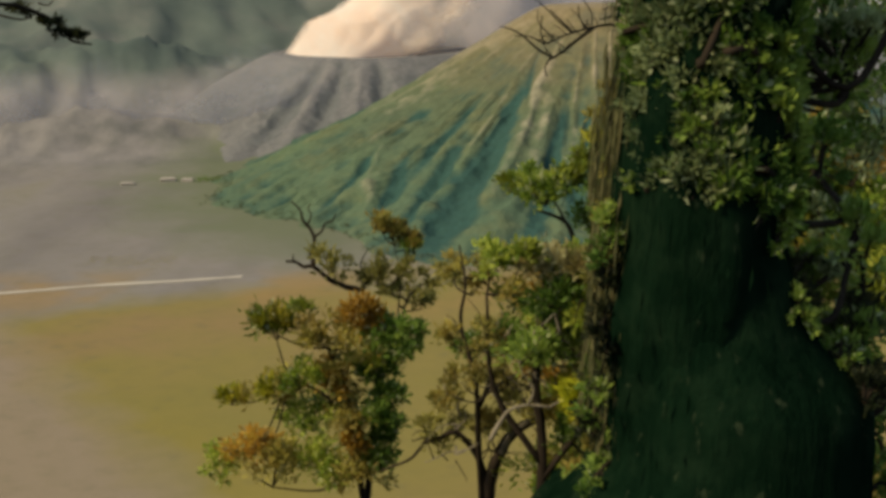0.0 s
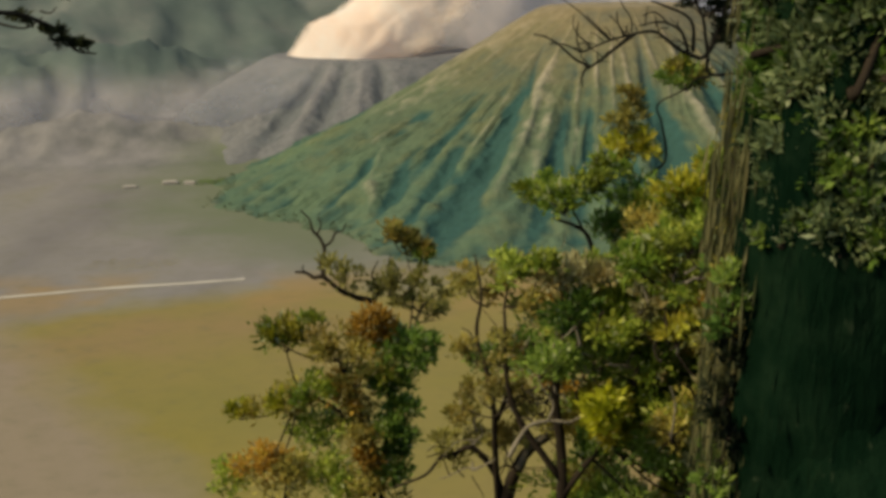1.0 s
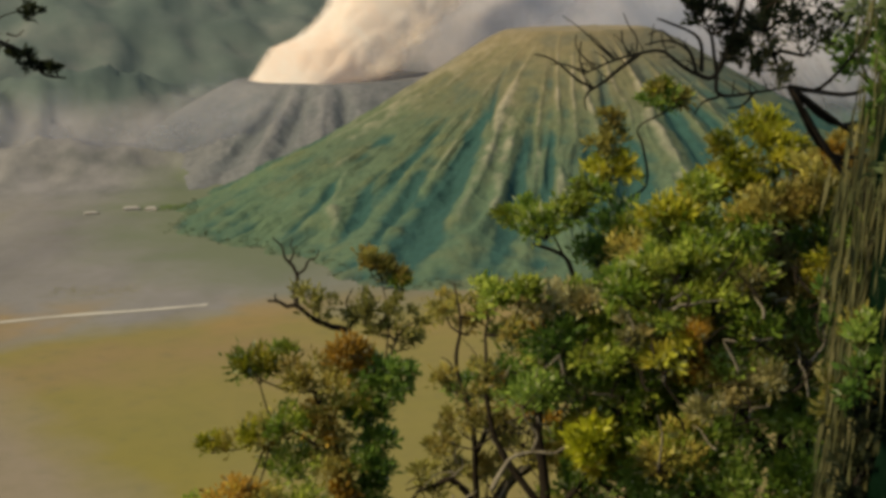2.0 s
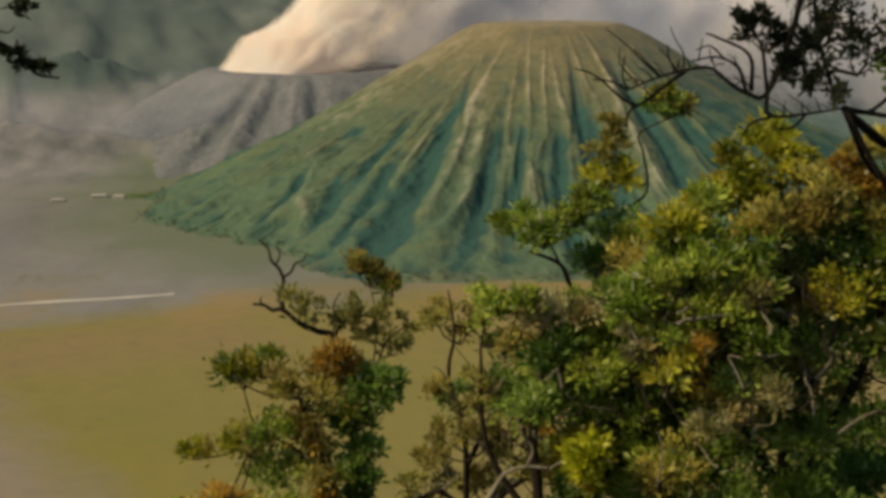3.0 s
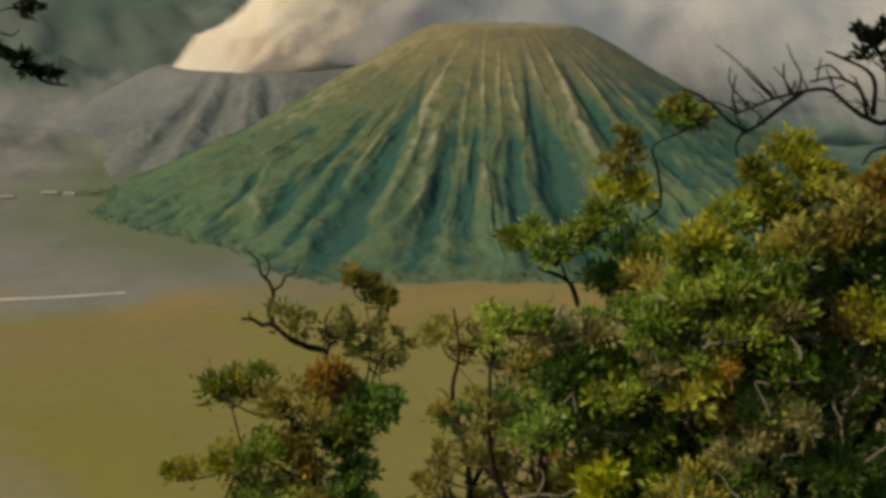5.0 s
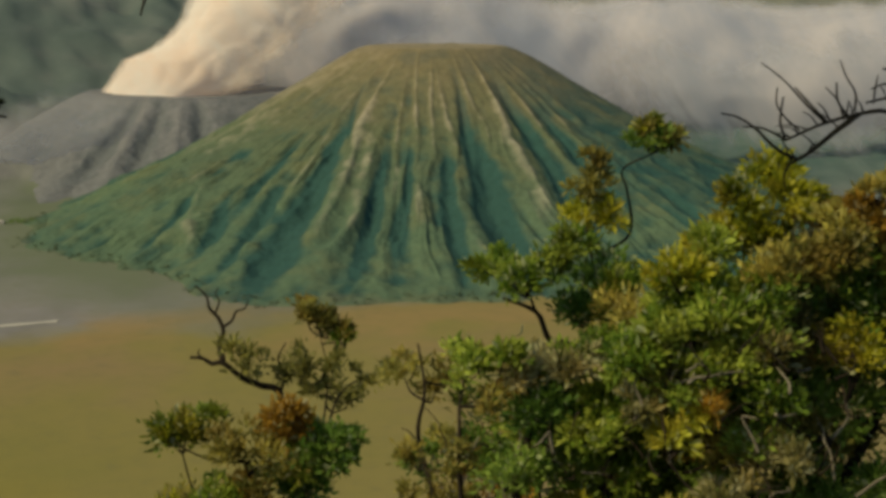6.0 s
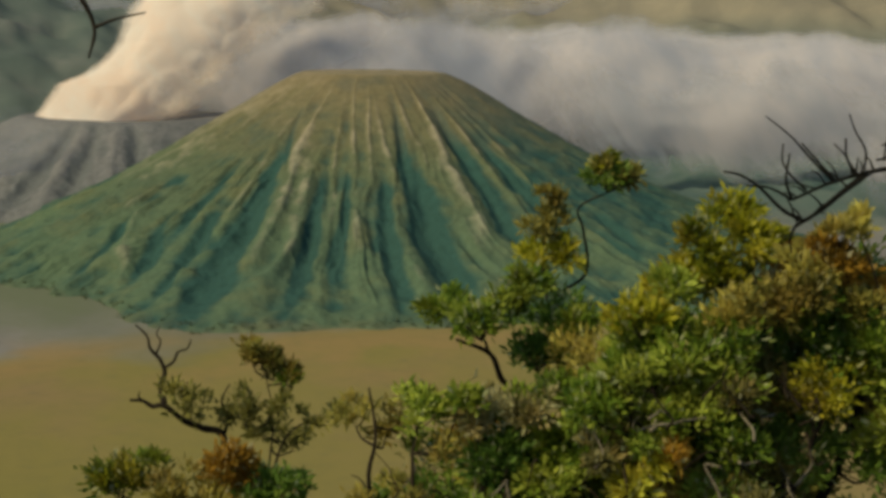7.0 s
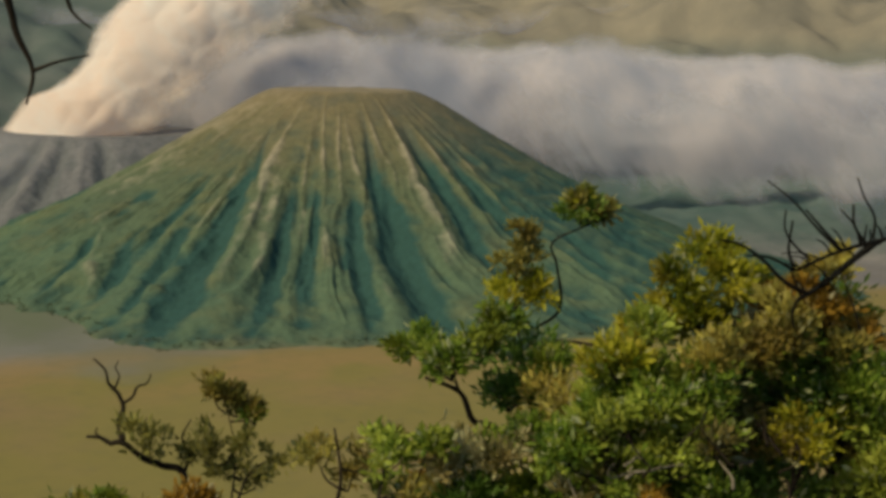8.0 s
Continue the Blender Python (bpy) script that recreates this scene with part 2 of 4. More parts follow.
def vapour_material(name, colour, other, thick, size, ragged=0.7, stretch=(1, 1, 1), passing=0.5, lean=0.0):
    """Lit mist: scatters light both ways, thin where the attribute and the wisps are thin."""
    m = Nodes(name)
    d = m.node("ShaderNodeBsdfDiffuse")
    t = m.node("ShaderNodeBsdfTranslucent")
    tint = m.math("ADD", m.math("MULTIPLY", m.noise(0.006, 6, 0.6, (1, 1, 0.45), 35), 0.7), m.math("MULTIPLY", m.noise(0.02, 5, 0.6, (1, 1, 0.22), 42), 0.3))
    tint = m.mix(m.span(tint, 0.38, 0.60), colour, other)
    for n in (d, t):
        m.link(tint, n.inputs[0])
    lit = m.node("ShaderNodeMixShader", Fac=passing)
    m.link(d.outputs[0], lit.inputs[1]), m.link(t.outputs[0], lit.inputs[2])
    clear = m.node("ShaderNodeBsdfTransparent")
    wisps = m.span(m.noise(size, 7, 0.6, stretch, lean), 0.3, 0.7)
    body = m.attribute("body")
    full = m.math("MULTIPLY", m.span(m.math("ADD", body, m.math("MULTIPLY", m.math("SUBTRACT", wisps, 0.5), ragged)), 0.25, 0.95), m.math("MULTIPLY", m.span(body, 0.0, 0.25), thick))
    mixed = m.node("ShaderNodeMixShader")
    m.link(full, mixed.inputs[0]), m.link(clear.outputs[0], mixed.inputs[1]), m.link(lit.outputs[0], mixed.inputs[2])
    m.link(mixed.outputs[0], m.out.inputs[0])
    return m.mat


FOG = vapour_material("pinkish_fog", (0.475, 0.475, 0.53), (0.66, 0.605, 0.61), 0.97, 0.0045, 0.62, (1.0, 1.0, 0.8))
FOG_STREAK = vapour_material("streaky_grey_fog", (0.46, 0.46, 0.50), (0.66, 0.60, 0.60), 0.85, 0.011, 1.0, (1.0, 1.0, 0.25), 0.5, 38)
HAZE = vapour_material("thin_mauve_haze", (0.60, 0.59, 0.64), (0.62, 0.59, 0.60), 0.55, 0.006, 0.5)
STEAM = vapour_material("warm_steam", (0.98, 0.90, 0.81), (0.97, 0.77, 0.63), 0.97, 0.012, 0.5, (1, 1, 1), 0.45)
LINE = Nodes("pale_dry_track").surface((0.42, 0.385, 0.32), 0.95)


# ---- building helpers ----
def mesh_from(name, verts, faces, materials, smooth=True, values=None, slots=None):
    me = bpy.data.meshes.new(name)
    me.from_pydata([tuple(map(float, v)) for v in verts], [], [tuple(map(int, f)) for f in faces])
    for m in materials:
        me.materials.append(m)
    me.polygons.foreach_set("use_smooth", [smooth] * len(me.polygons))
    if slots is not None:
        me.polygons.foreach_set("material_index", np.asarray(slots, dtype=np.int32))
    for key, data in (values or {}).items():
        a = me.attributes.new(key, "FLOAT", "POINT")
        a.data.foreach_set("value", np.asarray(data, dtype=np.float32))
    me.update()
    return me


def thing(name, base, label, category, group=""):
    """An empty at the base of a thing."""
    ob = new(name)
    ob.location = base
    ob.empty_display_size = 0.2
    return tagged(ob, label, category, group)


def child(name, me, parent, label=""):
    """A mesh part, given in world places, under a thing."""
    ob = new(name, me)
    ob.parent = parent
    ob.matrix_parent_inverse = Matrix.Translation(parent.location).inverted() if parent.parent is None else Matrix()
    if label:
        ob["label"] = label
    return ob


def grid_faces(rows, cols, wrap=False):
    r, c = np.meshgrid(np.arange(rows - 1), np.arange(cols if wrap else cols - 1), indexing="ij")
    n = (c + 1) % cols
    return np.stack([r * cols + c, r * cols + n, (r + 1) * cols + n, (r + 1) * cols + c], -1).reshape(-1, 4)


def smooth_line(points, steps=5):
    """Catmull-Rom through the points."""
    p = [Vector(q) for q in points]
    p = [p[0] * 2 - p[1], *p, p[-1] * 2 - p[-2]]
    out = []
    for i in range(1, len(p) - 2):
        for k in range(steps):
            t = k / steps
            a, b, c, d = p[i - 1], p[i], p[i + 1], p[i + 2]
            out.append(0.5 * (2 * b + (c - a) * t + (2 * a - 5 * b + 4 * c - d) * t * t + (3 * b - a - 3 * c + d) * t ** 3))
    return [*out, p[-2]]


def tube(points, r0, r1, sides=7, knots=0.12, rng=random):
    """Verts and faces of a tapered, slightly knotted limb with a closed tip."""
    line = smooth_line(points)
    verts, n = [], len(line)
    for i, q in enumerate(line):
        ahead = (line[min(i + 1, n - 1)] - line[max(i - 1, 0)]).normalized()
        a = ahead.cross(Vector((0.31, 0.77, 0.55))).normalized()
        b = ahead.cross(a)
        r = r0 + (r1 - r0) * i / (n - 1)
        for k in range(sides):
            w = 2 * math.pi * k / sides
            rr = r * (1 + rng.uniform(-knots, knots))
            verts.append(q + (a * math.cos(w) + b * math.sin(w)) * rr)
    faces = [tuple(f) for f in grid_faces(n, sides, True)]
    verts += [line[0], line[-1]]
    for k in range(sides):
        faces.append((len(verts) - 2, (k + 1) % sides, k))
        faces.append((len(verts) - 1, (n - 1) * sides + k, (n - 1) * sides + (k + 1) % sides))
    return verts, faces


def limb(name, points, r0, r1, parent, material, sides=7, label=""):
    v, f = tube(points, r0, r1, sides)
    return child(name, mesh_from(name, v, f, [material]), parent, label)


def leaf_cloud(places, aims, lengths, widths, rng):
    """Folded leaves, four corners each, at the places."""
    n = len(places)
    aims = aims / np.maximum(np.linalg.norm(aims, axis=1, keepdims=True), 1e-6)
    side = np.cross(aims, rng.normal(size=(n, 3)))
    side /= np.maximum(np.linalg.norm(side, axis=1, keepdims=True), 1e-6)
    up = np.cross(side, aims)
    l, w = lengths[:, None], widths[:, None]
    a = places
    b = places + aims * l * 0.5 + side * w * 0.5 + up * w * 0.2
    c = places + aims * l
    d = places + aims * l * 0.5 - side * w * 0.5 + up * w * 0.2
    verts = np.stack([a, b, c, d], 1).reshape(-1, 3)
    base = np.arange(n)[:, None] * 4
    faces = np.concatenate([base + np.array([0, 1, 2]), base + np.array([0, 2, 3])], 1).reshape(-1, 3)
    return verts, faces


def clump(parent, centre, radius, material, rng, twig_from=None, density=1.0, leaf=0.085, squash=0.68, bark=BARK_DARK, label=""):
    """One spray of foliage: tufts of leaves round twigs, ragged outside, with gaps."""
    c = np.array(centre)
    tufts = max(5, int(15 * density * (radius / 0.35) ** 1.3))
    offs = rng.normal(size=(tufts, 3))
    offs /= np.linalg.norm(offs, axis=1, keepdims=True)
    offs *= (rng.uniform(0.2, 1.0, size=(tufts, 1)) ** 0.6) * radius * np.where(rng.uniform(0, 1, size=(tufts, 1)) < 0.2, 1.35, 0.98)
    offs[:, 2] *= squash
    per = int(56 * min(1.0, 0.5 + 0.5 * density))
    places, aims = [], []
    for o in offs:
        spread = radius * rng.uniform(0.14, 0.27)
        p = rng.normal(size=(per, 3)) * spread
        p[:, 2] *= 0.75
        places.append(c + o + p)
        aims.append(p * 0.5 + o * 0.2 + rng.normal(size=(per, 3)) * spread * 0.8 + np.array([0, 0, 0.9 * spread]))
    places, aims = np.concatenate(places), np.concatenate(aims)
    n, leaf = len(places), leaf * 0.82
    verts, faces = leaf_cloud(places, aims, rng.uniform(0.6, 1.7, n) * leaf, rng.uniform(0.35, 0.7, n) * leaf, rng)
    slots = [0] * len(faces)
    verts, faces = list(map(tuple, verts)), list(map(tuple, faces))
    root = Vector(c - np.array([0, 0, radius * 0.8]))
    if twig_from is not None:
        far = Vector(twig_from)
        if (far - Vector(c)).length > radius * 1.7:
            side = root.lerp(far, 0.5) + Vector(rng.normal(size=3) * 0.06) - Vector((0, 0, 0.1 * (far - root).length))
            parent = limb("branch", [far, side, root], 0.010 + 0.03 * radius, 0.008 + 0.01 * radius, parent, bark, 5)
        else:
            root = far
    slim = 1.0 if density > 0.45 else 0.55
    for o in offs[: max(4, tufts // 2)]:
        tip = Vector(c + o)
        mid = root.lerp(tip, 0.55) + Vector(rng.normal(size=3) * radius * 0.12)
        tv, tf = tube([root, mid, tip], (0.007 + 0.012 * radius) * slim, 0.003, 4, 0.1)
        k = len(verts)
        verts += [tuple(v) for v in tv]
        faces += [tuple(i + k for i in f) for f in tf]
        slots += [1] * len(tf)
    return child("foliage", mesh_from("foliage", verts, faces, [material, bark], False, slots=slots), parent, label)


def nearest_on(limbs, p):
    return min((q for line in limbs for q in smooth_line(line)), key=lambda q: (q - Vector(p)).length)


# ---- the ground: one sheet from the hillside underfoot to the horizon ----
def fbm(x, y, size, octaves=4, seed=0.0):
    return noise.fractal(Vector((x / size + seed, y / size - seed, seed * 0.7)), 1.0, 2.0, octaves)


def ramp01(v, low, high):
    return min(1.0, max(0.0, (v - low) / (high - low)))


PLAIN = -387.0


def ground_height(x, y):
    r = math.hypot(x, y)
    # hillside: level path, then a steep fall to the plain
    down = max(0.0, y - 2.0 + 0.02 * abs(x))
    hill = -0.62 * down if y > 2 else 0.06 * (2 - y) if y > -200 else 12.0
    hill += fbm(x, y, 60, 4, 3.1) * min(6.0, max(0.0, r - 25) * 0.04)
    plain = PLAIN + fbm(x, y, 700, 3, 1.7) * 3.0
    z = max(hill, plain)
    if r > 30:
        # low lava ridges, then the old crater wall all round
        d = math.hypot(x - 100, y - 900)
        k = min(1.0, max(0.0, (d - 1650) / 900))
        low = k * (30 + 62 * fbm(x, y, 480, 5, 5.2) + 40 * (0.35 - abs(fbm(x, y, 230, 4, 8.8))))
        w = min(1.0, max(0.0, (d - 2150) / 1750))
        wall = w * w * (3 - 2 * w) * (740 + 120 * fbm(x, y, 900, 4, 2.4) - 110 * abs(fbm(x + 0.5 * y, y, 520, 3, 7.1)))
        # the wall sinks towards the east
        bearing = math.degrees(math.atan2(x, y))
        wall *= 1 - 0.27 * ramp01(bearing, 0, 8) * (1 - 0.22 * ramp01(bearing, 19, 24))
        # gullied spurs beside the ash cone
        spur = 0.0
        for sx, sy, lx, ly, tall in ((-760, 2820, 430, 110, 74), (-1150, 3050, 500, 170, 120), (-620, 3180, 330, 120, 95), (1150, 2700, 520, 260, 40), (1900, 2900, 600, 350, 55)):
            spur += tall * math.exp(-((x - sx) / lx) ** 2 - ((y - sy - 0.15 * (x - sx)) / ly) ** 2) * (0.75 + 0.6 * (0.4 - abs(fbm(x, y, 150, 4, 4.4))))
        # the bare brown peak above the fog, with furrows down its side
        px, py = x - 1690, y - 4000
        if abs(px) < 1300 and abs(py) < 1100:
            far = math.hypot(px, py)
            spur += max(0.0, 170 * math.exp(-far / 230) - 40 * math.exp(-far / 500) * abs(noise.noise(Vector((px / (40 + far * 0.2), py / (40 + far * 0.2), 2.2)))) * min(1.0, far / 120))
        z = max(z, PLAIN + max(0.0, low) + max(0.0, wall) + spur)
    return z


def build_ground():
    radii = np.concatenate([[0.0], np.geomspace(1.0, 600.0, 90), np.linspace(620, 4950, 230)])
    angles = np.radians(np.concatenate([np.arange(45, 135, 0.3), np.arange(135, 405, 2.0)]))
    verts, cols = [], len(angles)
    for r in radii:
        for a in angles:
            x, y = r * math.cos(a), r * math.sin(a)
            verts.append((x, y, ground_height(x, y)))
    me = mesh_from("ground", verts, grid_faces(len(radii), cols, True), [GROUND])
    tagged(new("ground", me), "olive and grey sand plain ringed by hazy hills", "ground", kind="structure")


build_ground()


# ---- the volcanic cones ----
def cone_levels(cx, cy, foot, rim, rim_r, base_r, power, ribs, gullies, crests, depth, seed, front, along, bowl, bulge=0.0):
    """Places and bareness, level by level: ribs run down from the rim and part lower down. Gullies and crests: from level and degree to level and degree, and width."""
    ring = np.radians(np.concatenate([np.linspace(-190, 10, front, endpoint=False), np.linspace(10, 170, front // 5, endpoint=False)]))
    inner = 12
    levels = [-(1 - (i / inner) ** 0.7) for i in range(inner)] + list(np.linspace(0, 1, along) ** 0.9 * 1.06)
    verts, bare = [], []

    def there(lines, s):
        """Each line's degree at the level s, its wobble, width and strength."""
        out = []
        for s0, d0, s1, d1, wide in lines:
            env = ramp01(s, s0 - 0.10, s0 + 0.12) * ramp01(s, s1 + 0.14, s1 - 0.08)
            if env > 0:
                out.append((d0 + (d1 - d0) * (s - s0) / (s1 - s0), noise.noise(Vector((s * 9, d0, seed))), wide, env))
        return out

    for s in levels:
        row, kind = [], []
        cut, rise = there(gullies, s), there(crests, s)
        for a in ring:
            deg = math.degrees(a)
            ca, sa = math.cos(a), math.sin(a)
            edge = 1 + 0.10 * noise.noise(Vector((ca * 1.3, sa * 1.3, seed + 4)))
            if s < 0:
                r = rim_r * edge * (1 + s)
                z = rim - bowl * rim_r * (1 - (1 + s) ** 2) + 3 * noise.noise(Vector((ca * 3 * (1 + s), sa * 3 * (1 + s), seed)))
                row.append((cx + r * ca, cy + r * sa, z)), kind.append(0.75)
                continue
            wander = noise.noise(Vector((ca * 2.3, sa * 2.3, s * 2.4 + seed))) * s * 0.20 + noise.noise(Vector((ca * 7, sa * 7, s * 6 + seed))) * s * 0.06
            b = a + wander
            cb, sb = math.cos(b), math.sin(b)
            toe = 1 + (0.10 * noise.noise(Vector((ca * 2.4, sa * 2.4, seed + 9))) + 0.085 * noise.noise(Vector((cb * 8, sb * 8, seed + 2)))) * s * s
            toe += bulge * (0.30 * math.exp(-((deg + 32) / 30) ** 2) + 0.07 * math.exp(-((deg + 105) / 26) ** 2) - 0.05 * math.exp(-((deg + 178) / 22) ** 2)) * s * s
            r = rim_r * edge + s * (base_r * toe - rim_r * edge)
            bent = (math.hypot(s, 0.05) - 0.05) / (math.hypot(1, 0.05) - 0.05) if s < 1 else s
            z = foot + (rim - foot) * max(0.0, 1 - bent) ** power
            r += bulge * 6 * math.exp(-((deg + 5) / 45) ** 2) * ramp01(s, 0, 0.1) * ramp01(s, 0.6, 0.3)
            p = Vector((cx + r * ca, cy + r * sa, z))
            big = 1 - math.hypot(noise.noise(Vector((cb * ribs, sb * ribs, seed + s * 0.3))), 0.11) * 2.2
            mid = 1 - math.hypot(noise.noise(Vector((cb * ribs * 2.2, sb * ribs * 2.2, seed + 20 + s * 0.6))), 0.11) * 2.2
            small = 1 - abs(noise.noise(Vector((cb * ribs * 4.6, sb * ribs * 4.6, seed + 40 + s * 3.0)))) * 2.2
            lumps = 0.6 - abs(noise.fractal(p / 70 + Vector((seed, seed, 0)), 0.9, 2.1, 5)) * 1.8
            grow = ramp01(s, 0.0, 0.28) * ramp01(s, 1.04, 0.8)
            late = ramp01(s, 0.12, 0.45) * ramp01(s, 1.05, 0.85)
            fine = ramp01(s, 0.3, 0.65) * ramp01(s, 1.05, 0.9)
            rib = 0.50 * big * (1 - 0.35 * fine) + (0.18 + 0.55 * fine) * mid * late + 0.34 * small * fine - 0.15 * fine
            uneven = 0.72 + 1.0 * noise.noise(p / 110 + Vector((0, seed, 0))) + 0.5 * noise.noise(p / 45 + Vector((seed, 0, 0)))
            rib = 0.3 + (rib - 0.3) * max(0.12, uneven) * (1 - 0.55 * ramp01(deg, -72, -45))
            hand, calm = 0.0, 1.0
            for d0, lean, wide, env in cut:
                d = (deg - d0 + 180) % 360 - 180 + 0.8 * lean
                if abs(d) < 3 * wide:
                    k = math.exp(-((d / wide) ** 2)) * env
                    z -= (3.0 + 4.0 * wide) * k
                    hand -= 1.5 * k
                    calm = min(calm, 1 - 0.75 * k)
            for d0, lean, wide, env in rise:
                d = (deg - d0 + 180) % 360 - 180 + 0.8 * lean
                if abs(d) < 3 * wide:
                    k = math.exp(-((d / wide) ** 2)) * env
                    z += (2.2 + 2.4 * wide) * k * (0.5 + 0.5 * ramp01(s, 0.1, 0.4))
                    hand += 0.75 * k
            rib = 0.3 + (rib - 0.3) * calm
            z += depth * grow * (rib - 0.3) + lumps * 4.5 * ramp01(s, 0.1, 0.5) * ramp01(s, 1.05, 0.9)
            if s > 0.97:
                z = min(z, foot + 30 * max(0.0, 1.0 - s)) - 18 * max(0.0, s - 1.0) / 0.06
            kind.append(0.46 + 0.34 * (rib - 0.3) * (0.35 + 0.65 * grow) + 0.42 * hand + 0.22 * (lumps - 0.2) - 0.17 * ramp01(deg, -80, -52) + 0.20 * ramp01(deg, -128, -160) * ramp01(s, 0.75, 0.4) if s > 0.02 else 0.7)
            row.append((p.x, p.y, z))
        verts.append(row), bare.append(kind)
    return np.array(verts), np.array(bare), inner


def cone(name, label, material, *args):
    v, bare, inner = cone_levels(*args)
    root = thing(name, (args[0], args[1], args[2]), label, "mountain")
    for part, low, high in (("summit", 0, inner + 1), ("flank", inner, len(v))):
        vs, bs = v[low:high], bare[low:high]
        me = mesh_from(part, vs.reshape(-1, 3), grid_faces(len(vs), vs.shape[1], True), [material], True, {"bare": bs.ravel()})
        child(part, me, root)
    return v[inner:].reshape(-1, 3)


GULLIES = [
    (0.37, -122.5, 0.50, -120.6, 1.6), (0.47, -119.6, 0.86, -116.6, 3.3), (0.40, -87.0, 0.58, -87.6, 2.2), (0.52, -88.2, 0.88, -86.8, 3.0), (0.62, -106.8, 0.84, -106.4, 1.1),
    (0.44, -102.6, 0.78, -101.9, 1.1), (0.46, -95.2, 0.82, -94.2, 1.5), (0.44, -132.4, 0.66, -131.2, 1.3), (0.64, -134.7, 0.84, -130.5, 1.3), (0.22, -88.5, 0.42, -89.5, 1.3),
    (0.20, -71.0, 0.65, -74.6, 1.8), (0.24, -125.9, 0.34, -121.4, 0.8), (0.46, -108.5, 0.68, -106.4, 1.0), (0.56, -146.5, 0.80, -140.5, 1.1),
    (0.58, -127.5, 0.84, -123.0, 1.4), (0.30, -63.5, 0.60, -65.5, 1.3),
]
CRESTS = [
    (0.28, -128.2, 0.62, -122.8, 1.0), (0.08, -121.3, 0.34, -118.6, 1.5), (0.34, -118.0, 0.50, -114.6, 2.4), (0.48, -115.0, 0.78, -113.6, 1.5),
    (0.39, -113.0, 0.78, -107.9, 1.3), (0.20, -109.4, 0.52, -105.0, 0.9), (0.50, -105.0, 0.88, -103.8, 1.1), (0.06, -108.5, 0.30, -103.4, 0.9),
    (0.28, -103.4, 0.70, -99.4, 1.0), (0.12, -99.5, 0.40, -97.8, 0.8), (0.19, -95.8, 0.41, -93.0, 1.0), (0.09, -86.5, 0.31, -84.5, 1.2), (0.08, -75.5, 0.24, -77.0, 0.9), (0.20, -76.8, 0.72, -81.0, 1.7),
    (0.15, -65.6, 0.45, -68.4, 1.0), (0.23, -57.0, 0.50, -62.2, 0.8), (0.58, -93.0, 0.86, -91.0, 1.0), (0.70, -137.3, 0.89, -131.4, 1.1), (0.50, -151.5, 0.86, -131.5, 1.4),
]
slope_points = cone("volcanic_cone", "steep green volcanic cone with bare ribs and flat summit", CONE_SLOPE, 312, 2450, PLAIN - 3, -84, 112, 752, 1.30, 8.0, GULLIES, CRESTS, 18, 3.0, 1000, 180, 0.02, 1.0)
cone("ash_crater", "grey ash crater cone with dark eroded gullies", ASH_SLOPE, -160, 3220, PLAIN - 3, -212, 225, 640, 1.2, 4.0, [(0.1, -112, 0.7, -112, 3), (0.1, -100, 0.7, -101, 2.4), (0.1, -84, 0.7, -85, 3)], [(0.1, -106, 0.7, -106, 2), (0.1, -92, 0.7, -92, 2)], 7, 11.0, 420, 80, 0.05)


# ---- steam and fog ----
# height and east of the plume's two borders
WINDWARD = ((-230, -372), (-205, -360), (-140, -315), (-108, -240), (-80, -205), (-45, -178), (0, -172), (44, -141), (90, -95), (400, 60))
LEEWARD = ((-230, -60), (-205, 10), (-180, 60), (-125, 120), (-57, 190), (-10, 260), (40, 350), (90, 420), (400, 760))


def plume():
    """A leaning bank of billows that pours out of the crater and widens as it rises, thinning out on its lee side."""
    verts, faces, body = [], [], []
    rows, cols = 140, 120
    for half, swell in enumerate((-1, 1)):
        for i in range(rows):
            cz = -262 + 470 * i / (rows - 1)
            left = float(np.interp(cz, *zip(*WINDWARD))) - 16
            right = float(np.interp(cz, *zip(*LEEWARD)))
            for k in range(cols):
                u = k / (cols - 1)
                p = Vector((left + (right - left) * u, 3230 + swell * 120 * math.sin(math.pi * u) ** 0.7, cz))
                puff = 21 * math.hypot(noise.noise(p / 110), 0.08) + 7 * math.hypot(noise.noise(p / 52), 0.08)
                p += Vector((-0.55 * (1 - u), swell * math.sin(math.pi * u), 0.25)) * (puff - 14)
                verts.append(p)
                thick = min(1.0, u / 0.10) * min(1.0, (1 - u) / (0.62 - 0.3 * ramp01(cz, -130, -200))) ** 0.8
                body.append(1.15 * thick * ramp01(cz, 205, 110))
        faces.append(grid_faces(rows, cols)[:, ::-swell] + half * rows * cols)
    me = mesh_from("steam_plume", verts, np.concatenate(faces), [STEAM], True, {"body": body})
    tagged(new("steam_plume", me), "warm white steam plume leaning out of the ash crater", "smoke", kind="stuff")


plume()


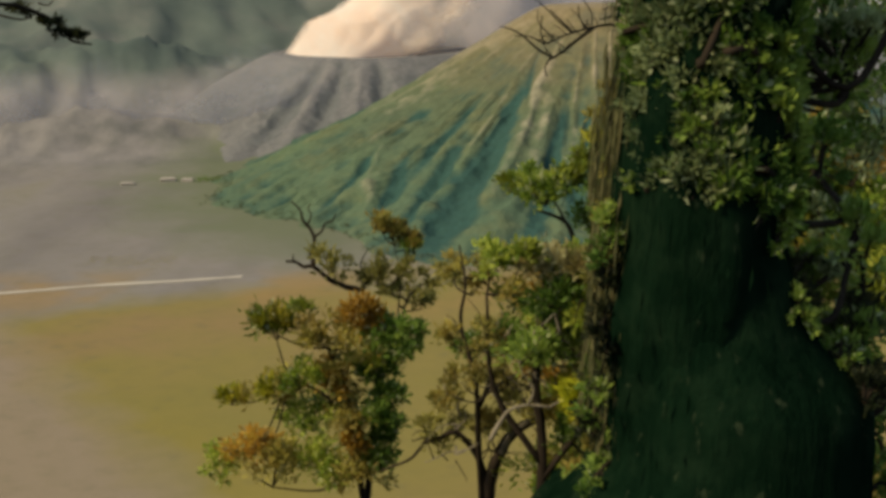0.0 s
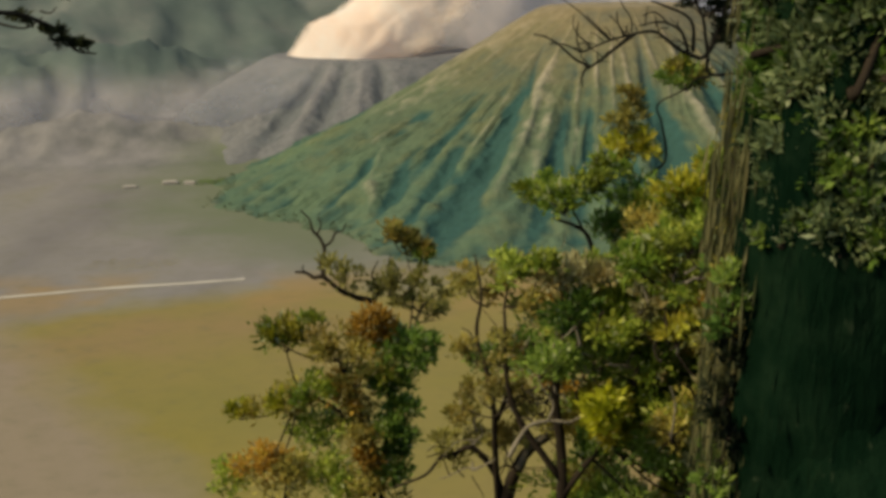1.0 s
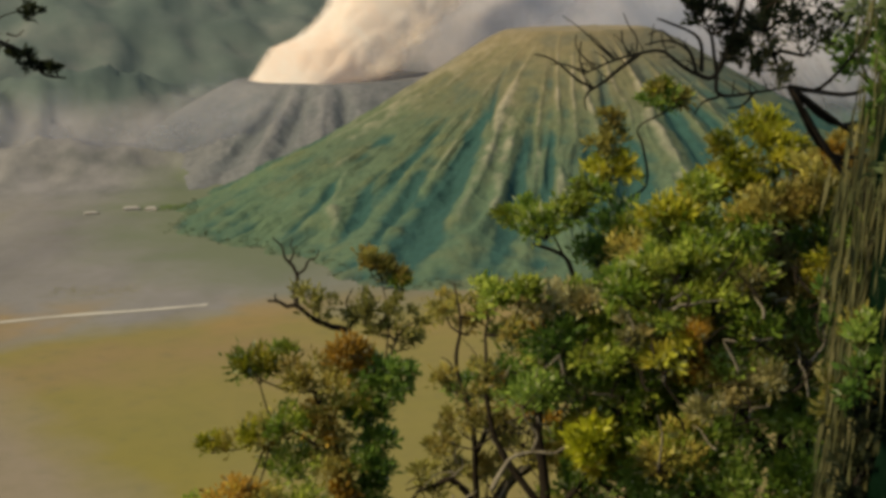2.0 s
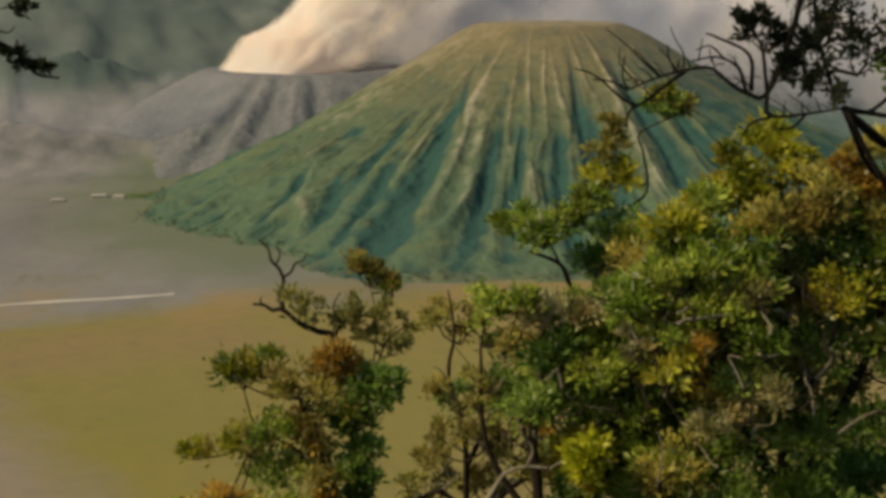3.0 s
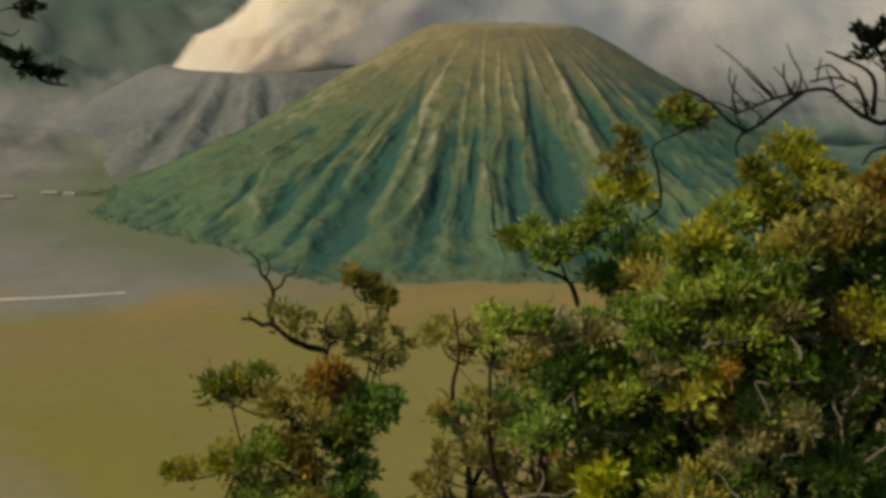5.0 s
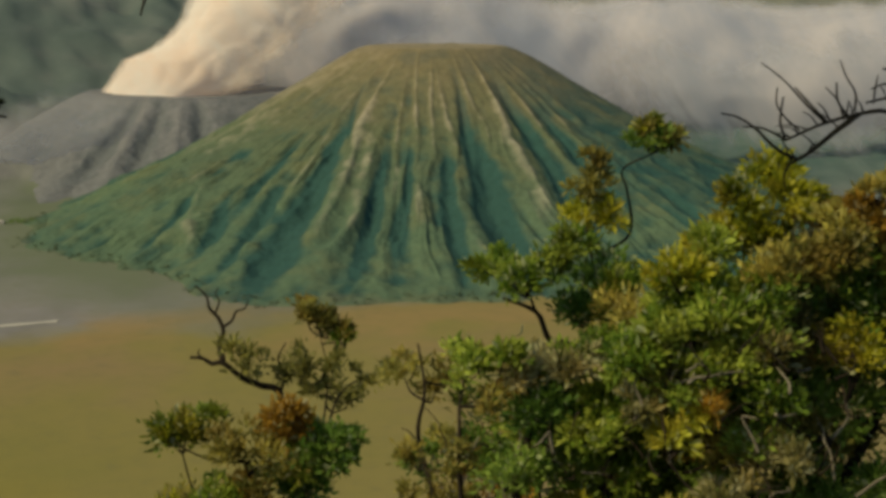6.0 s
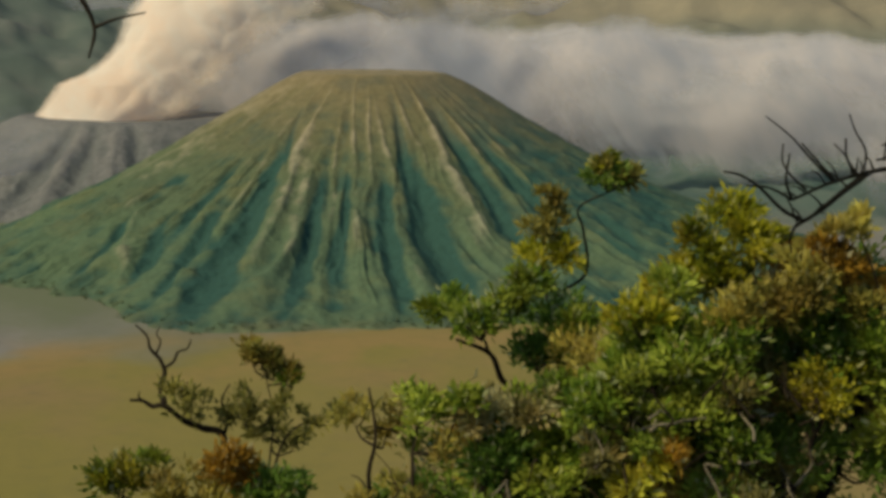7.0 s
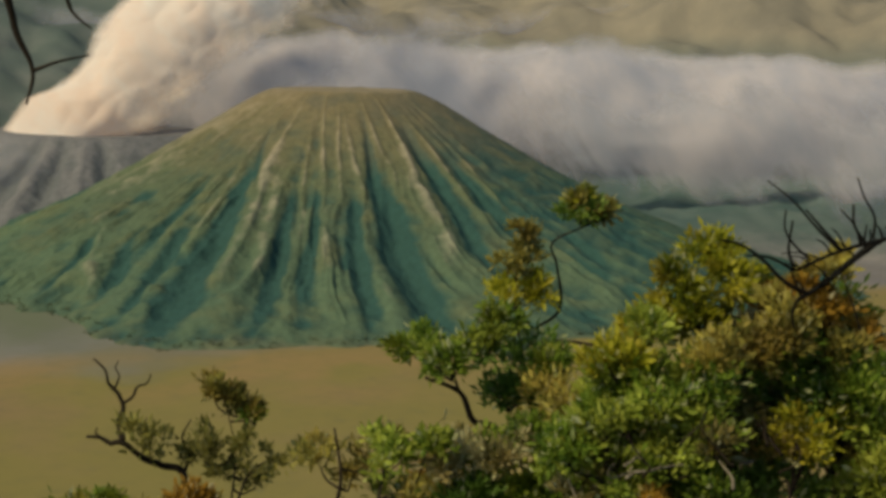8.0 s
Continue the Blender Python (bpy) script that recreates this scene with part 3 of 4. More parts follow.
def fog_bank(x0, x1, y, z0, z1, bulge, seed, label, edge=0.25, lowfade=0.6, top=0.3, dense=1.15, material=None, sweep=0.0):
    """A rolling bank of mist drawn as one curved see-through sheet, thin at its borders, that may sweep forward and
    sink towards the east.
    """
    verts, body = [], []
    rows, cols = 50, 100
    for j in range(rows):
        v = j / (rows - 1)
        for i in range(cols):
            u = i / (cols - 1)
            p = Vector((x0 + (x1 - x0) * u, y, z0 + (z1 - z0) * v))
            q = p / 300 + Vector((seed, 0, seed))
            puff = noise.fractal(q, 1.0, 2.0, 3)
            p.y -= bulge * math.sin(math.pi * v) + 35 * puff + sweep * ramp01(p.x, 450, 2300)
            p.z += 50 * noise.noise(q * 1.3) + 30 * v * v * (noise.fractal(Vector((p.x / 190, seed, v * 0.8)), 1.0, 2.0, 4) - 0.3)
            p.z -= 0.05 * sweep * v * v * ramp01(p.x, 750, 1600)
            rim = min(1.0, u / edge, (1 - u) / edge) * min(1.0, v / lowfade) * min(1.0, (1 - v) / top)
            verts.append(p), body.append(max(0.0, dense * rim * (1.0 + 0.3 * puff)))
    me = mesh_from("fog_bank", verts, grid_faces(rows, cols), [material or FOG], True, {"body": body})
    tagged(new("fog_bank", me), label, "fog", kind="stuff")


fog_bank(-270, 2700, 3500, -365, 48, 60, 0.0, "pinkish grey fog rolling behind the cone", 0.12, 0.5, 0.22, 1.4, FOG, 900)
# see-through sheet that lays added haze over the crater slopes
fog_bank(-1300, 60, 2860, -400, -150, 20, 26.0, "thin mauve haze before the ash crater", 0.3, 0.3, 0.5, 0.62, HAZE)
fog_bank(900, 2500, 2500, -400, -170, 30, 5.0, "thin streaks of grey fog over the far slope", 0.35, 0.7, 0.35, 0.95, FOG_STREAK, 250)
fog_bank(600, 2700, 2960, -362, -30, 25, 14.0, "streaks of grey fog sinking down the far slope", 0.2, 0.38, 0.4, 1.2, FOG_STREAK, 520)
fog_bank(90, 1000, 3090, -300, 60, 25, 33.0, "pale fog drifting between the plume and the cone", 0.38, 0.3, 0.45, 1.25)
fog_bank(-600, 3000, 4150, -60, 160, 40, 21.0, "pale haze along the far crater wall", 0.1, 0.4, 0.6, 0.6)
fog_bank(0, 2600, 3800, -250, 62, 50, 9.0, "pinkish grey fog rolling behind the cone", 0.12, 0.6, 0.25, 1.15, FOG, 900)


# ---- the pale track over the plain ----
def track():
    line = smooth_line([(-900, 1490, 0), (-532, 1588, 0), (-420, 1622, 0), (-330, 1640, 0), (-252, 1660, 0)], 12)
    verts = []
    for i, p in enumerate(line):
        w = 6.0 + 4.0 * noise.noise(p / 40)
        for side in (-1, 1):
            verts.append((p.x, p.y + side * w, ground_height(p.x, p.y + side * w) + 0.6))
    me = mesh_from("pale_track", verts, grid_faces(len(line), 2), [LINE])
    tagged(new("pale_track", me), "pale dry track across the sand plain", "road", kind="structure")


track()


# ---- trees on the hillside ----
def tree(name, label, trunks, branches, sprays, seed, group="trees on the hillside", bark=BARK_DARK, density=1.0):
    """trunks, branches: (points, r0, r1, material); sprays: (material, leaf length, density, [(x, y, z, r), ...])."""
    rng = np.random.default_rng(seed)
    x, y = trunks[0][0][0][:2]
    base = (x, y, ground_height(x, y) - 0.15)
    root = thing(name, base, label, "tree", group)
    lines = []
    for i, (points, r0, r1, material) in enumerate(trunks):
        points = [base, *points] if i == 0 else points
        limb("trunk", points, r0, r1, root, material or bark, 9)
        lines.append(points)
    for points, r0, r1, material in branches:
        limb("branch", points, r0, r1, root, material or bark, 6)
        lines.append(points)
    for material, leaf, dens, spots in sprays:
        for cx, cy, cz, r in spots:
            near = nearest_on(lines, (cx, cy, cz - r * 0.5))
            clump(root, (cx, cy, cz), r, material, rng, near, dens * density, leaf, bark=bark)
    return root


tree("acacia_tree", "slender crooked acacia with olive crown and rust tufts", [
    ([(-1.45, 21.8, -9.53), (-1.38, 21.8, -7.89), (-1.3, 21.8, -6.99), (-1.2, 21.8, -6.01), (-1.02, 21.8, -5.24), (-0.85, 21.9, -4.57)], 0.08, 0.03, None),
], [
    ([(-1.1, 21.9, -5.4), (-1.3, 22.4, -4.7), (-1.40, 22.8, -4.06), (-1.68, 22.8, -3.93), (-1.95, 22.6, -3.74), (-2.2, 22.5, -3.50), (-2.36, 22.5, -3.50), (-2.48, 22.5, -3.42), (-2.66, 22.5, -3.40)], 0.062, 0.022, None),
    ([(-2.2, 22.6, -3.5), (-2.25, 22.8, -3.30), (-2.19, 22.8, -3.12), (-2.25, 22.8, -2.92), (-2.38, 22.8, -2.76), (-2.42, 22.8, -2.58), (-2.57, 22.8, -2.42)], 0.045, 0.012, None),
    ([(-2.20, 22.8, -3.05), (-2.07, 22.8, -2.96), (-2.00, 22.8, -2.82), (-1.88, 22.8, -2.78), (-1.82, 22.8, -2.65)], 0.026, 0.009, None)] + [
    ([(-2.3, 22.8, -2.84), (-2.24, 22.85, -2.68), (-2.29, 22.9, -2.58), (-2.25, 22.9, -2.48)], 0.016, 0.007, None),
    ([(-2.46, 22.5, -3.43), (-2.54, 22.5, -3.36), (-2.52, 22.5, -3.28)], 0.018, 0.008, None),
    ([(-1.95, 22.6, -3.74), (-1.90, 22.6, -3.5), (-1.97, 22.6, -3.36), (-1.88, 22.6, -3.2)], 0.018, 0.007, None),
    ([(-1.40, 22.8, -4.06), (-1.32, 22.8, -3.8), (-1.42, 22.8, -3.55), (-1.30, 22.8, -3.3)], 0.026, 0.009, None),
    ([(-1.3, 21.8, -6.99), (-1.52, 21.8, -6.29), (-1.96, 21.8, -5.6), (-2.59, 21.8, -5.21)], 0.06, 0.02, None)] + [
    ([(-1.3, 21.8, -8.4), (-1.48, 21.6, -6.61), (-1.59, 21.6, -5.64), (-1.92, 21.6, -4.68)], 0.07, 0.02, None),
    ([(-0.80, 22.3, -4.45), (-0.72, 22.4, -3.7), (-0.82, 22.3, -3.1)], 0.016, 0.008, None),
    ([(-0.8, 22.1, -4.6), (-0.57, 22.3, -3.98), (-0.16, 22.3, -3.7), (0.25, 22.3, -3.59)], 0.022, 0.008, None),
], [
    (LEAF_YELLOW, 0.12, 0.9, [(-2.79, 21.45, -4.12, 0.30), (-2.9, 22.0, -5.5, 0.3), (-3.62, 22.1, -5.64, 0.2)]),
    (LEAF_GREEN, 0.12, 0.7, [(-2.75, 21.6, -4.24, 0.35), (-2.37, 21.7, -4.09, 0.23), (-1.11, 21.7, -4.87, 0.4), (-2.37, 22.07, -5.93, 0.5), (-3.78, 21.84, -6.71, 0.34), (-2.07, 21.47, -6.55, 0.5), (-2.29, 21.51, -5.12, 0.35)]),
    (LEAF_OLIVE, 0.12, 0.7, [(-2.11, 21.4, -4.29, 0.37), (-1.45, 21.45, -4.51, 0.42), (-2.84, 22.22, -5.58, 0.46), (-1.58, 21.52, -5.66, 0.5), (-2.91, 21.58, -6.67, 0.52), (-1.43, 21.41, -6.73, 0.46), (-1.9, 21.3, -5.0, 0.24), (-2.6, 21.5, -5.4, 0.22)])] + [
    (LEAF_DARK, 0.12, 1.0, [(-0.82, 21.37, -4.40, 0.40), (-0.55, 21.45, -4.36, 0.2), (-0.68, 21.4, -4.6, 0.24), (-1.1, 21.6, -5.1, 0.28), (-1.2, 21.5, -5.8, 0.34), (-1.15, 21.6, -6.5, 0.36), (-0.95, 21.7, -5.5, 0.26), (-1.0, 21.6, -6.1, 0.24)]),
    (LEAF_RUST, 0.12, 1.0, [(-1.38, 21.45, -4.05, 0.32), (-1.1, 21.5, -4.12, 0.22), (-1.95, 21.6, -5.13, 0.34), (-3.2, 21.6, -6.26, 0.34), (-1.5, 21.3, -6.2, 0.22)]),
    (LEAF_OLIVE, 0.12, 1.0, [(-1.0, 22.26, -2.72, 0.2), (-0.80, 22.2, -2.86, 0.22), (-0.58, 22.14, -3.0, 0.17)])] + [
    (LEAF_THIN, 0.12, 0.13, [(-1.76, 22.61, -3.57, 0.34), (-1.33, 22.93, -3.71, 0.32), (-1.03, 23.03, -3.64, 0.32), (-0.61, 23.15, -3.97, 0.32), (-0.42, 23.18, -4.23, 0.27), (-2.02, 22.39, -3.28, 0.22), (-0.25, 22.24, -3.68, 0.21), (0.15, 22.16, -3.59, 0.2), (-0.89, 22.34, -3.89, 0.21), (-0.57, 22.19, -3.45, 0.19), (-1.13, 22.14, -3.58, 0.19)]),
    (LEAF_GREEN, 0.10, 0.9, [(-0.48, 22.1, -3.08, 0.15)]),
], 11)

tangled = tree("acacia_tree", "tangled acacia with pale crooked limb and dry leaves", [
    ([(0.53, 20.7, -9.29), (0.62, 20.6, -7.44), (0.72, 20.4, -6.5), (0.86, 20.2, -6.0), (1.02, 20.2, -5.72), (1.32, 20.2, -5.5), (1.63, 20.2, -5.36), (1.9, 20.1, -5.1)], 0.13, 0.055, None),
    ([(0.59, 20.4, -7.4), (0.50, 19.6, -5.61), (0.46, 19.4, -4.57), (0.25, 19.5, -3.72), (0.32, 19.4, -3.1), (0.24, 19.4, -2.5)], 0.055, 0.012, None),
], [
    ([(0.86, 20.1, -5.98), (1.02, 20.08, -5.66), (1.32, 20.08, -5.44), (1.56, 20.08, -5.35)], 0.05, 0.035, BARK_PALE),
    ([(0.68, 20.6, -6.9), (0.55, 20.3, -6.2), (0.30, 20.1, -5.74), (0.10, 20.1, -5.62), (-0.1, 20.1, -5.72), (-0.3, 20.1, -5.76), (-0.55, 20.1, -6.05), (-1.02, 20.4, -6.35)], 0.06, 0.02, None)] + [
    ([(1.32, 20.1, -5.46), (1.42, 19.7, -5.05), (1.36, 19.6, -4.82), (1.32, 19.6, -4.6), (1.27, 19.6, -4.38)], 0.042, 0.024, BARK_PALE),
    ([(0.52, 19.5, -5.0), (0.8, 19.6, -4.4), (1.05, 19.8, -4.02), (1.55, 19.8, -3.86), (1.87, 19.8, -3.36)], 0.04, 0.015, None),
    ([(1.9, 20.1, -5.1), (2.1, 20.0, -5.2), (2.36, 20.0, -5.42)], 0.03, 0.014, None),
    ([(1.63, 20.2, -5.36), (1.75, 19.8, -4.9), (1.68, 19.7, -4.6), (1.85, 19.6, -4.3)], 0.035, 0.012, BARK_PALE),
    ([(0.86, 20.2, -6.0), (0.62, 19.9, -5.85), (0.5, 19.8, -6.0)], 0.022, 0.01, None),
    ([(0.55, 19.6, -4.42), (0.72, 19.55, -4.46), (0.82, 19.55, -4.42)], 0.02, 0.012, BARK_PALE),
], [
    (LEAF_OLIVE, 0.12, 0.45, [(0.16, 19.97, -2.94, 0.28), (0.48, 19.81, -3.08, 0.26), (0.75, 19.48, -2.76, 0.28)]),
    (LEAF_GREEN, 0.12, 0.45, [(1.17, 19.77, -3.51, 0.42), (1.66, 20.15, -6.1, 0.5)]),
    (LEAF_OLIVE, 0.12, 0.42, [(0.99, 20.17, -4.04, 0.38), (0.12, 19.9, -5.02, 0.32), (0.54, 19.9, -5.35, 0.29), (0.3, 19.9, -4.6, 0.26), (0.95, 19.9, -4.75, 0.3), (1.1, 20.0, -5.1, 0.26)]),
    (LEAF_THIN, 0.11, 0.3, [(-0.14, 20.18, -5.75, 0.28), (0.2, 20.0, -5.45, 0.26), (0.7, 20.0, -5.5, 0.26), (-0.3, 20.1, -5.5, 0.2)])] + [
    (LEAF_DARK, 0.12, 0.7, [(1.59, 19.39, -3.66, 0.48), (1.47, 19.75, -4.2, 0.42), (1.1, 19.7, -3.95, 0.3), (0.48, 20.23, -4.32, 0.3)]),
    (LEAF_RUST, 0.12, 0.5, [(1.04, 19.71, -4.3, 0.3), (1.97, 19.9, -3.05, 0.36), (1.54, 19.73, -3.16, 0.32), (1.6, 19.6, -4.55, 0.24)]),
], 12)


def crooked_twigs(parent, spots, spread, count, seed, reach=0.5):
    """Bare twigs that wind through thin foliage."""
    rng = np.random.default_rng(seed)
    for _ in range(count):
        q = np.array(spots[rng.integers(0, len(spots))]) + rng.normal(size=3) * spread
        way = rng.normal(size=3) * np.array([1, 0.5, 0.8]) + np.array([0, 0, 0.5])
        line = [tuple(q)]
        for _ in range(4):
            way = way / np.linalg.norm(way) + rng.normal(size=3) * 0.55
            q = q + way * reach * 0.25 * rng.uniform(0.6, 1.2)
            line.append(tuple(q))
        limb("twig", line, rng.uniform(0.012, 0.02), 0.006, parent, BARK_PALE if rng.uniform() < 0.35 else BARK_DARK, 5)


crooked_twigs(tangled, [(0.4, 19.5, -4.8), (0.9, 19.4, -4.5), (0.3, 19.6, -5.4), (1.2, 19.4, -4.9), (-0.1, 19.8, -5.7), (0.6, 19.5, -3.9)], 0.22, 46, 121)

rng = np.random.default_rng(77)
MIDDLE_FILL = []
for _ in range(40):
    fx = rng.uniform(1.6, 3.9)
    MIDDLE_FILL.append((fx, rng.uniform(18.6, 19.8), rng.uniform(-6.4, -3.5 + 0.22 * fx), rng.uniform(0.28, 0.46)))
leafy = tree("leafy_shrub_tree", "dense olive shrub tree with yellow and dry tufts", [
    ([(1.3, 18.7, -7.5), (1.4, 18.6, -5.5), (1.3, 18.5, -4.2), (1.5, 18.4, -3.0)], 0.12, 0.04, None),
], [
    ([(1.4, 18.6, -5.6), (0.7, 18.5, -4.4), (0.6, 18.4, -3.0)], 0.06, 0.02, None),
    ([(1.4, 18.6, -5.8), (2.3, 18.5, -4.4), (2.5, 18.3, -3.0)], 0.06, 0.02, None),
    ([(0.62, 17.90, -4.95), (0.75, 17.90, -4.71), (0.89, 17.90, -4.52), (1.15, 17.90, -4.45), (1.44, 17.90, -4.48)], 0.035, 0.018, BARK_PALE),
    ([(1.15, 17.90, -4.45), (1.22, 17.90, -4.21), (1.07, 17.90, -3.99), (1.00, 17.90, -3.65)], 0.018, 0.008, BARK_PALE),
    ([(1.44, 17.90, -4.48), (1.68, 17.90, -4.33), (1.82, 17.90, -4.08)], 0.018, 0.008, BARK_PALE),
], [
    (LEAF_GREEN, 0.12, 0.9, [(0.65, 18.39, -2.49, 0.3), (1.03, 18.2, -2.37, 0.27), (1.93, 18.52, -2.61, 0.34), (2.09, 18.16, -3.22, 0.4), (2.6, 18.27, -3.05, 0.4), (2.72, 18.35, -3.73, 0.4), (2.75, 18.63, -4.58, 0.44), (3.46, 18.87, -4.38, 0.44)]),
    (LEAF_DARK, 0.12, 1.0, [(1.55, 18.31, -3.05, 0.38), (1.26, 18.14, -3.64, 0.37), (2.06, 18.59, -3.95, 0.41)]),
    (LEAF_OLIVE, 0.11, 0.32, [(0.84, 18.16, -2.99, 0.3), (0.16, 18.78, -3.66, 0.26), (0.51, 18.25, -3.6, 0.3), (0.1, 19.3, -4.55, 0.26), (0.5, 18.6, -4.25, 0.26)])] + [
    (LEAF_DRY, 0.12, 0.7, [(1.6, 19.08, -2.6, 0.31), (1.3, 18.3, -2.6, 0.25)]),
    (LEAF_GREEN, 0.12, 0.9, MIDDLE_FILL[:12]),
    (LEAF_OLIVE, 0.12, 0.8, MIDDLE_FILL[12:22]),
    (LEAF_DARK, 0.12, 0.9, MIDDLE_FILL[22:31]),
    (LEAF_DRY, 0.12, 0.8, MIDDLE_FILL[31:34]),
    (LEAF_YELLOW, 0.12, 0.8, MIDDLE_FILL[34:37]),
    (LEAF_RUST, 0.12, 0.7, MIDDLE_FILL[37:]),
    (LEAF_GREEN, 0.12, 0.8, [(2.30, 18.50, -2.39, 0.30), (2.51, 18.40, -2.76, 0.34), (2.15, 18.50, -2.91, 0.34)]),
    (LEAF_DRY, 0.12, 0.7, [(1.89, 18.30, -2.48, 0.26), (2.59, 18.30, -2.31, 0.22), (1.90, 18.20, -2.51, 0.22)]),
    (LEAF_YELLOW, 0.12, 1.0, [(1.92, 18.06, -4.28, 0.34), (2.04, 18.12, -4.67, 0.3)]),
    (LEAF_LEMON, 0.14, 1.0, [(1.82, 17.25, -4.0, 0.2), (1.72, 17.3, -4.2, 0.2), (1.9, 17.3, -4.26, 0.18)]),
], 13)

tree("spindly_tree", "spindly tree with thin forked stems and tufted tips", [
    ([(3.15, 20.2, -5.72), (2.74, 20.2, -4.28), (2.53, 20.2, -3.54), (2.34, 20.2, -2.85), (2.03, 20.2, -2.7), (1.86, 20.2, -2.34), (1.41, 20.1, -2.12)], 0.09, 0.02, None),
    ([(2.46, 20.1, -3.44), (2.53, 19.9, -2.32), (2.57, 19.9, -1.63), (2.98, 19.9, -1.29), (2.93, 19.9, -0.75), (2.87, 19.9, -0.47), (3.29, 19.8, -0.24)], 0.028, 0.010, None),
], [
    ([(2.57, 19.9, -1.7), (2.94, 19.6, -1.6), (3.32, 19.5, -1.64), (3.57, 19.5, -1.73)], 0.025, 0.012, None),
    ([(1.86, 20.2, -2.34), (1.6, 19.8, -1.9), (1.24, 19.5, -1.75)], 0.02, 0.01, None),
    ([(2.55, 19.9, -1.9), (2.4, 19.8, -1.1), (2.44, 19.7, -0.35)], 0.025, 0.01, None),
], [
    (LEAF_GREEN, 0.12, 0.9, [(1.24, 19.51, -1.66, 0.28), (1.44, 18.74, -1.6, 0.28), (1.8, 18.75, -1.42, 0.24), (2.69, 18.98, -1.69, 0.24), (2.12, 19.23, -1.22, 0.24)]),
    (LEAF_DARK, 0.12, 0.9, [(2.43, 19.33, -1.8, 0.38), (2.6, 19.17, -2.06, 0.31), (2.16, 19.04, -2.08, 0.25)]),
    (LEAF_YELLOW, 0.12, 0.8, [(2.39, 19.85, -1.04, 0.3), (2.65, 19.61, -1.0, 0.2)]),
    (LEAF_OLIVE, 0.10, 0.7, [(2.44, 19.67, -0.29, 0.18), (2.5, 19.65, -0.52, 0.2), (2.3, 19.65, -0.68, 0.17)]),
    (LEAF_DARK, 0.11, 0.9, [(3.16, 19.65, -0.06, 0.22)]),
    (LEAF_OLIVE, 0.11, 0.8, [(3.22, 19.6, -0.02, 0.22), (3.38, 19.6, -0.05, 0.16)]),
    (LEAF_YELLOW, 0.10, 0.6, [(3.12, 19.6, 0.1, 0.13)]),
], 14)

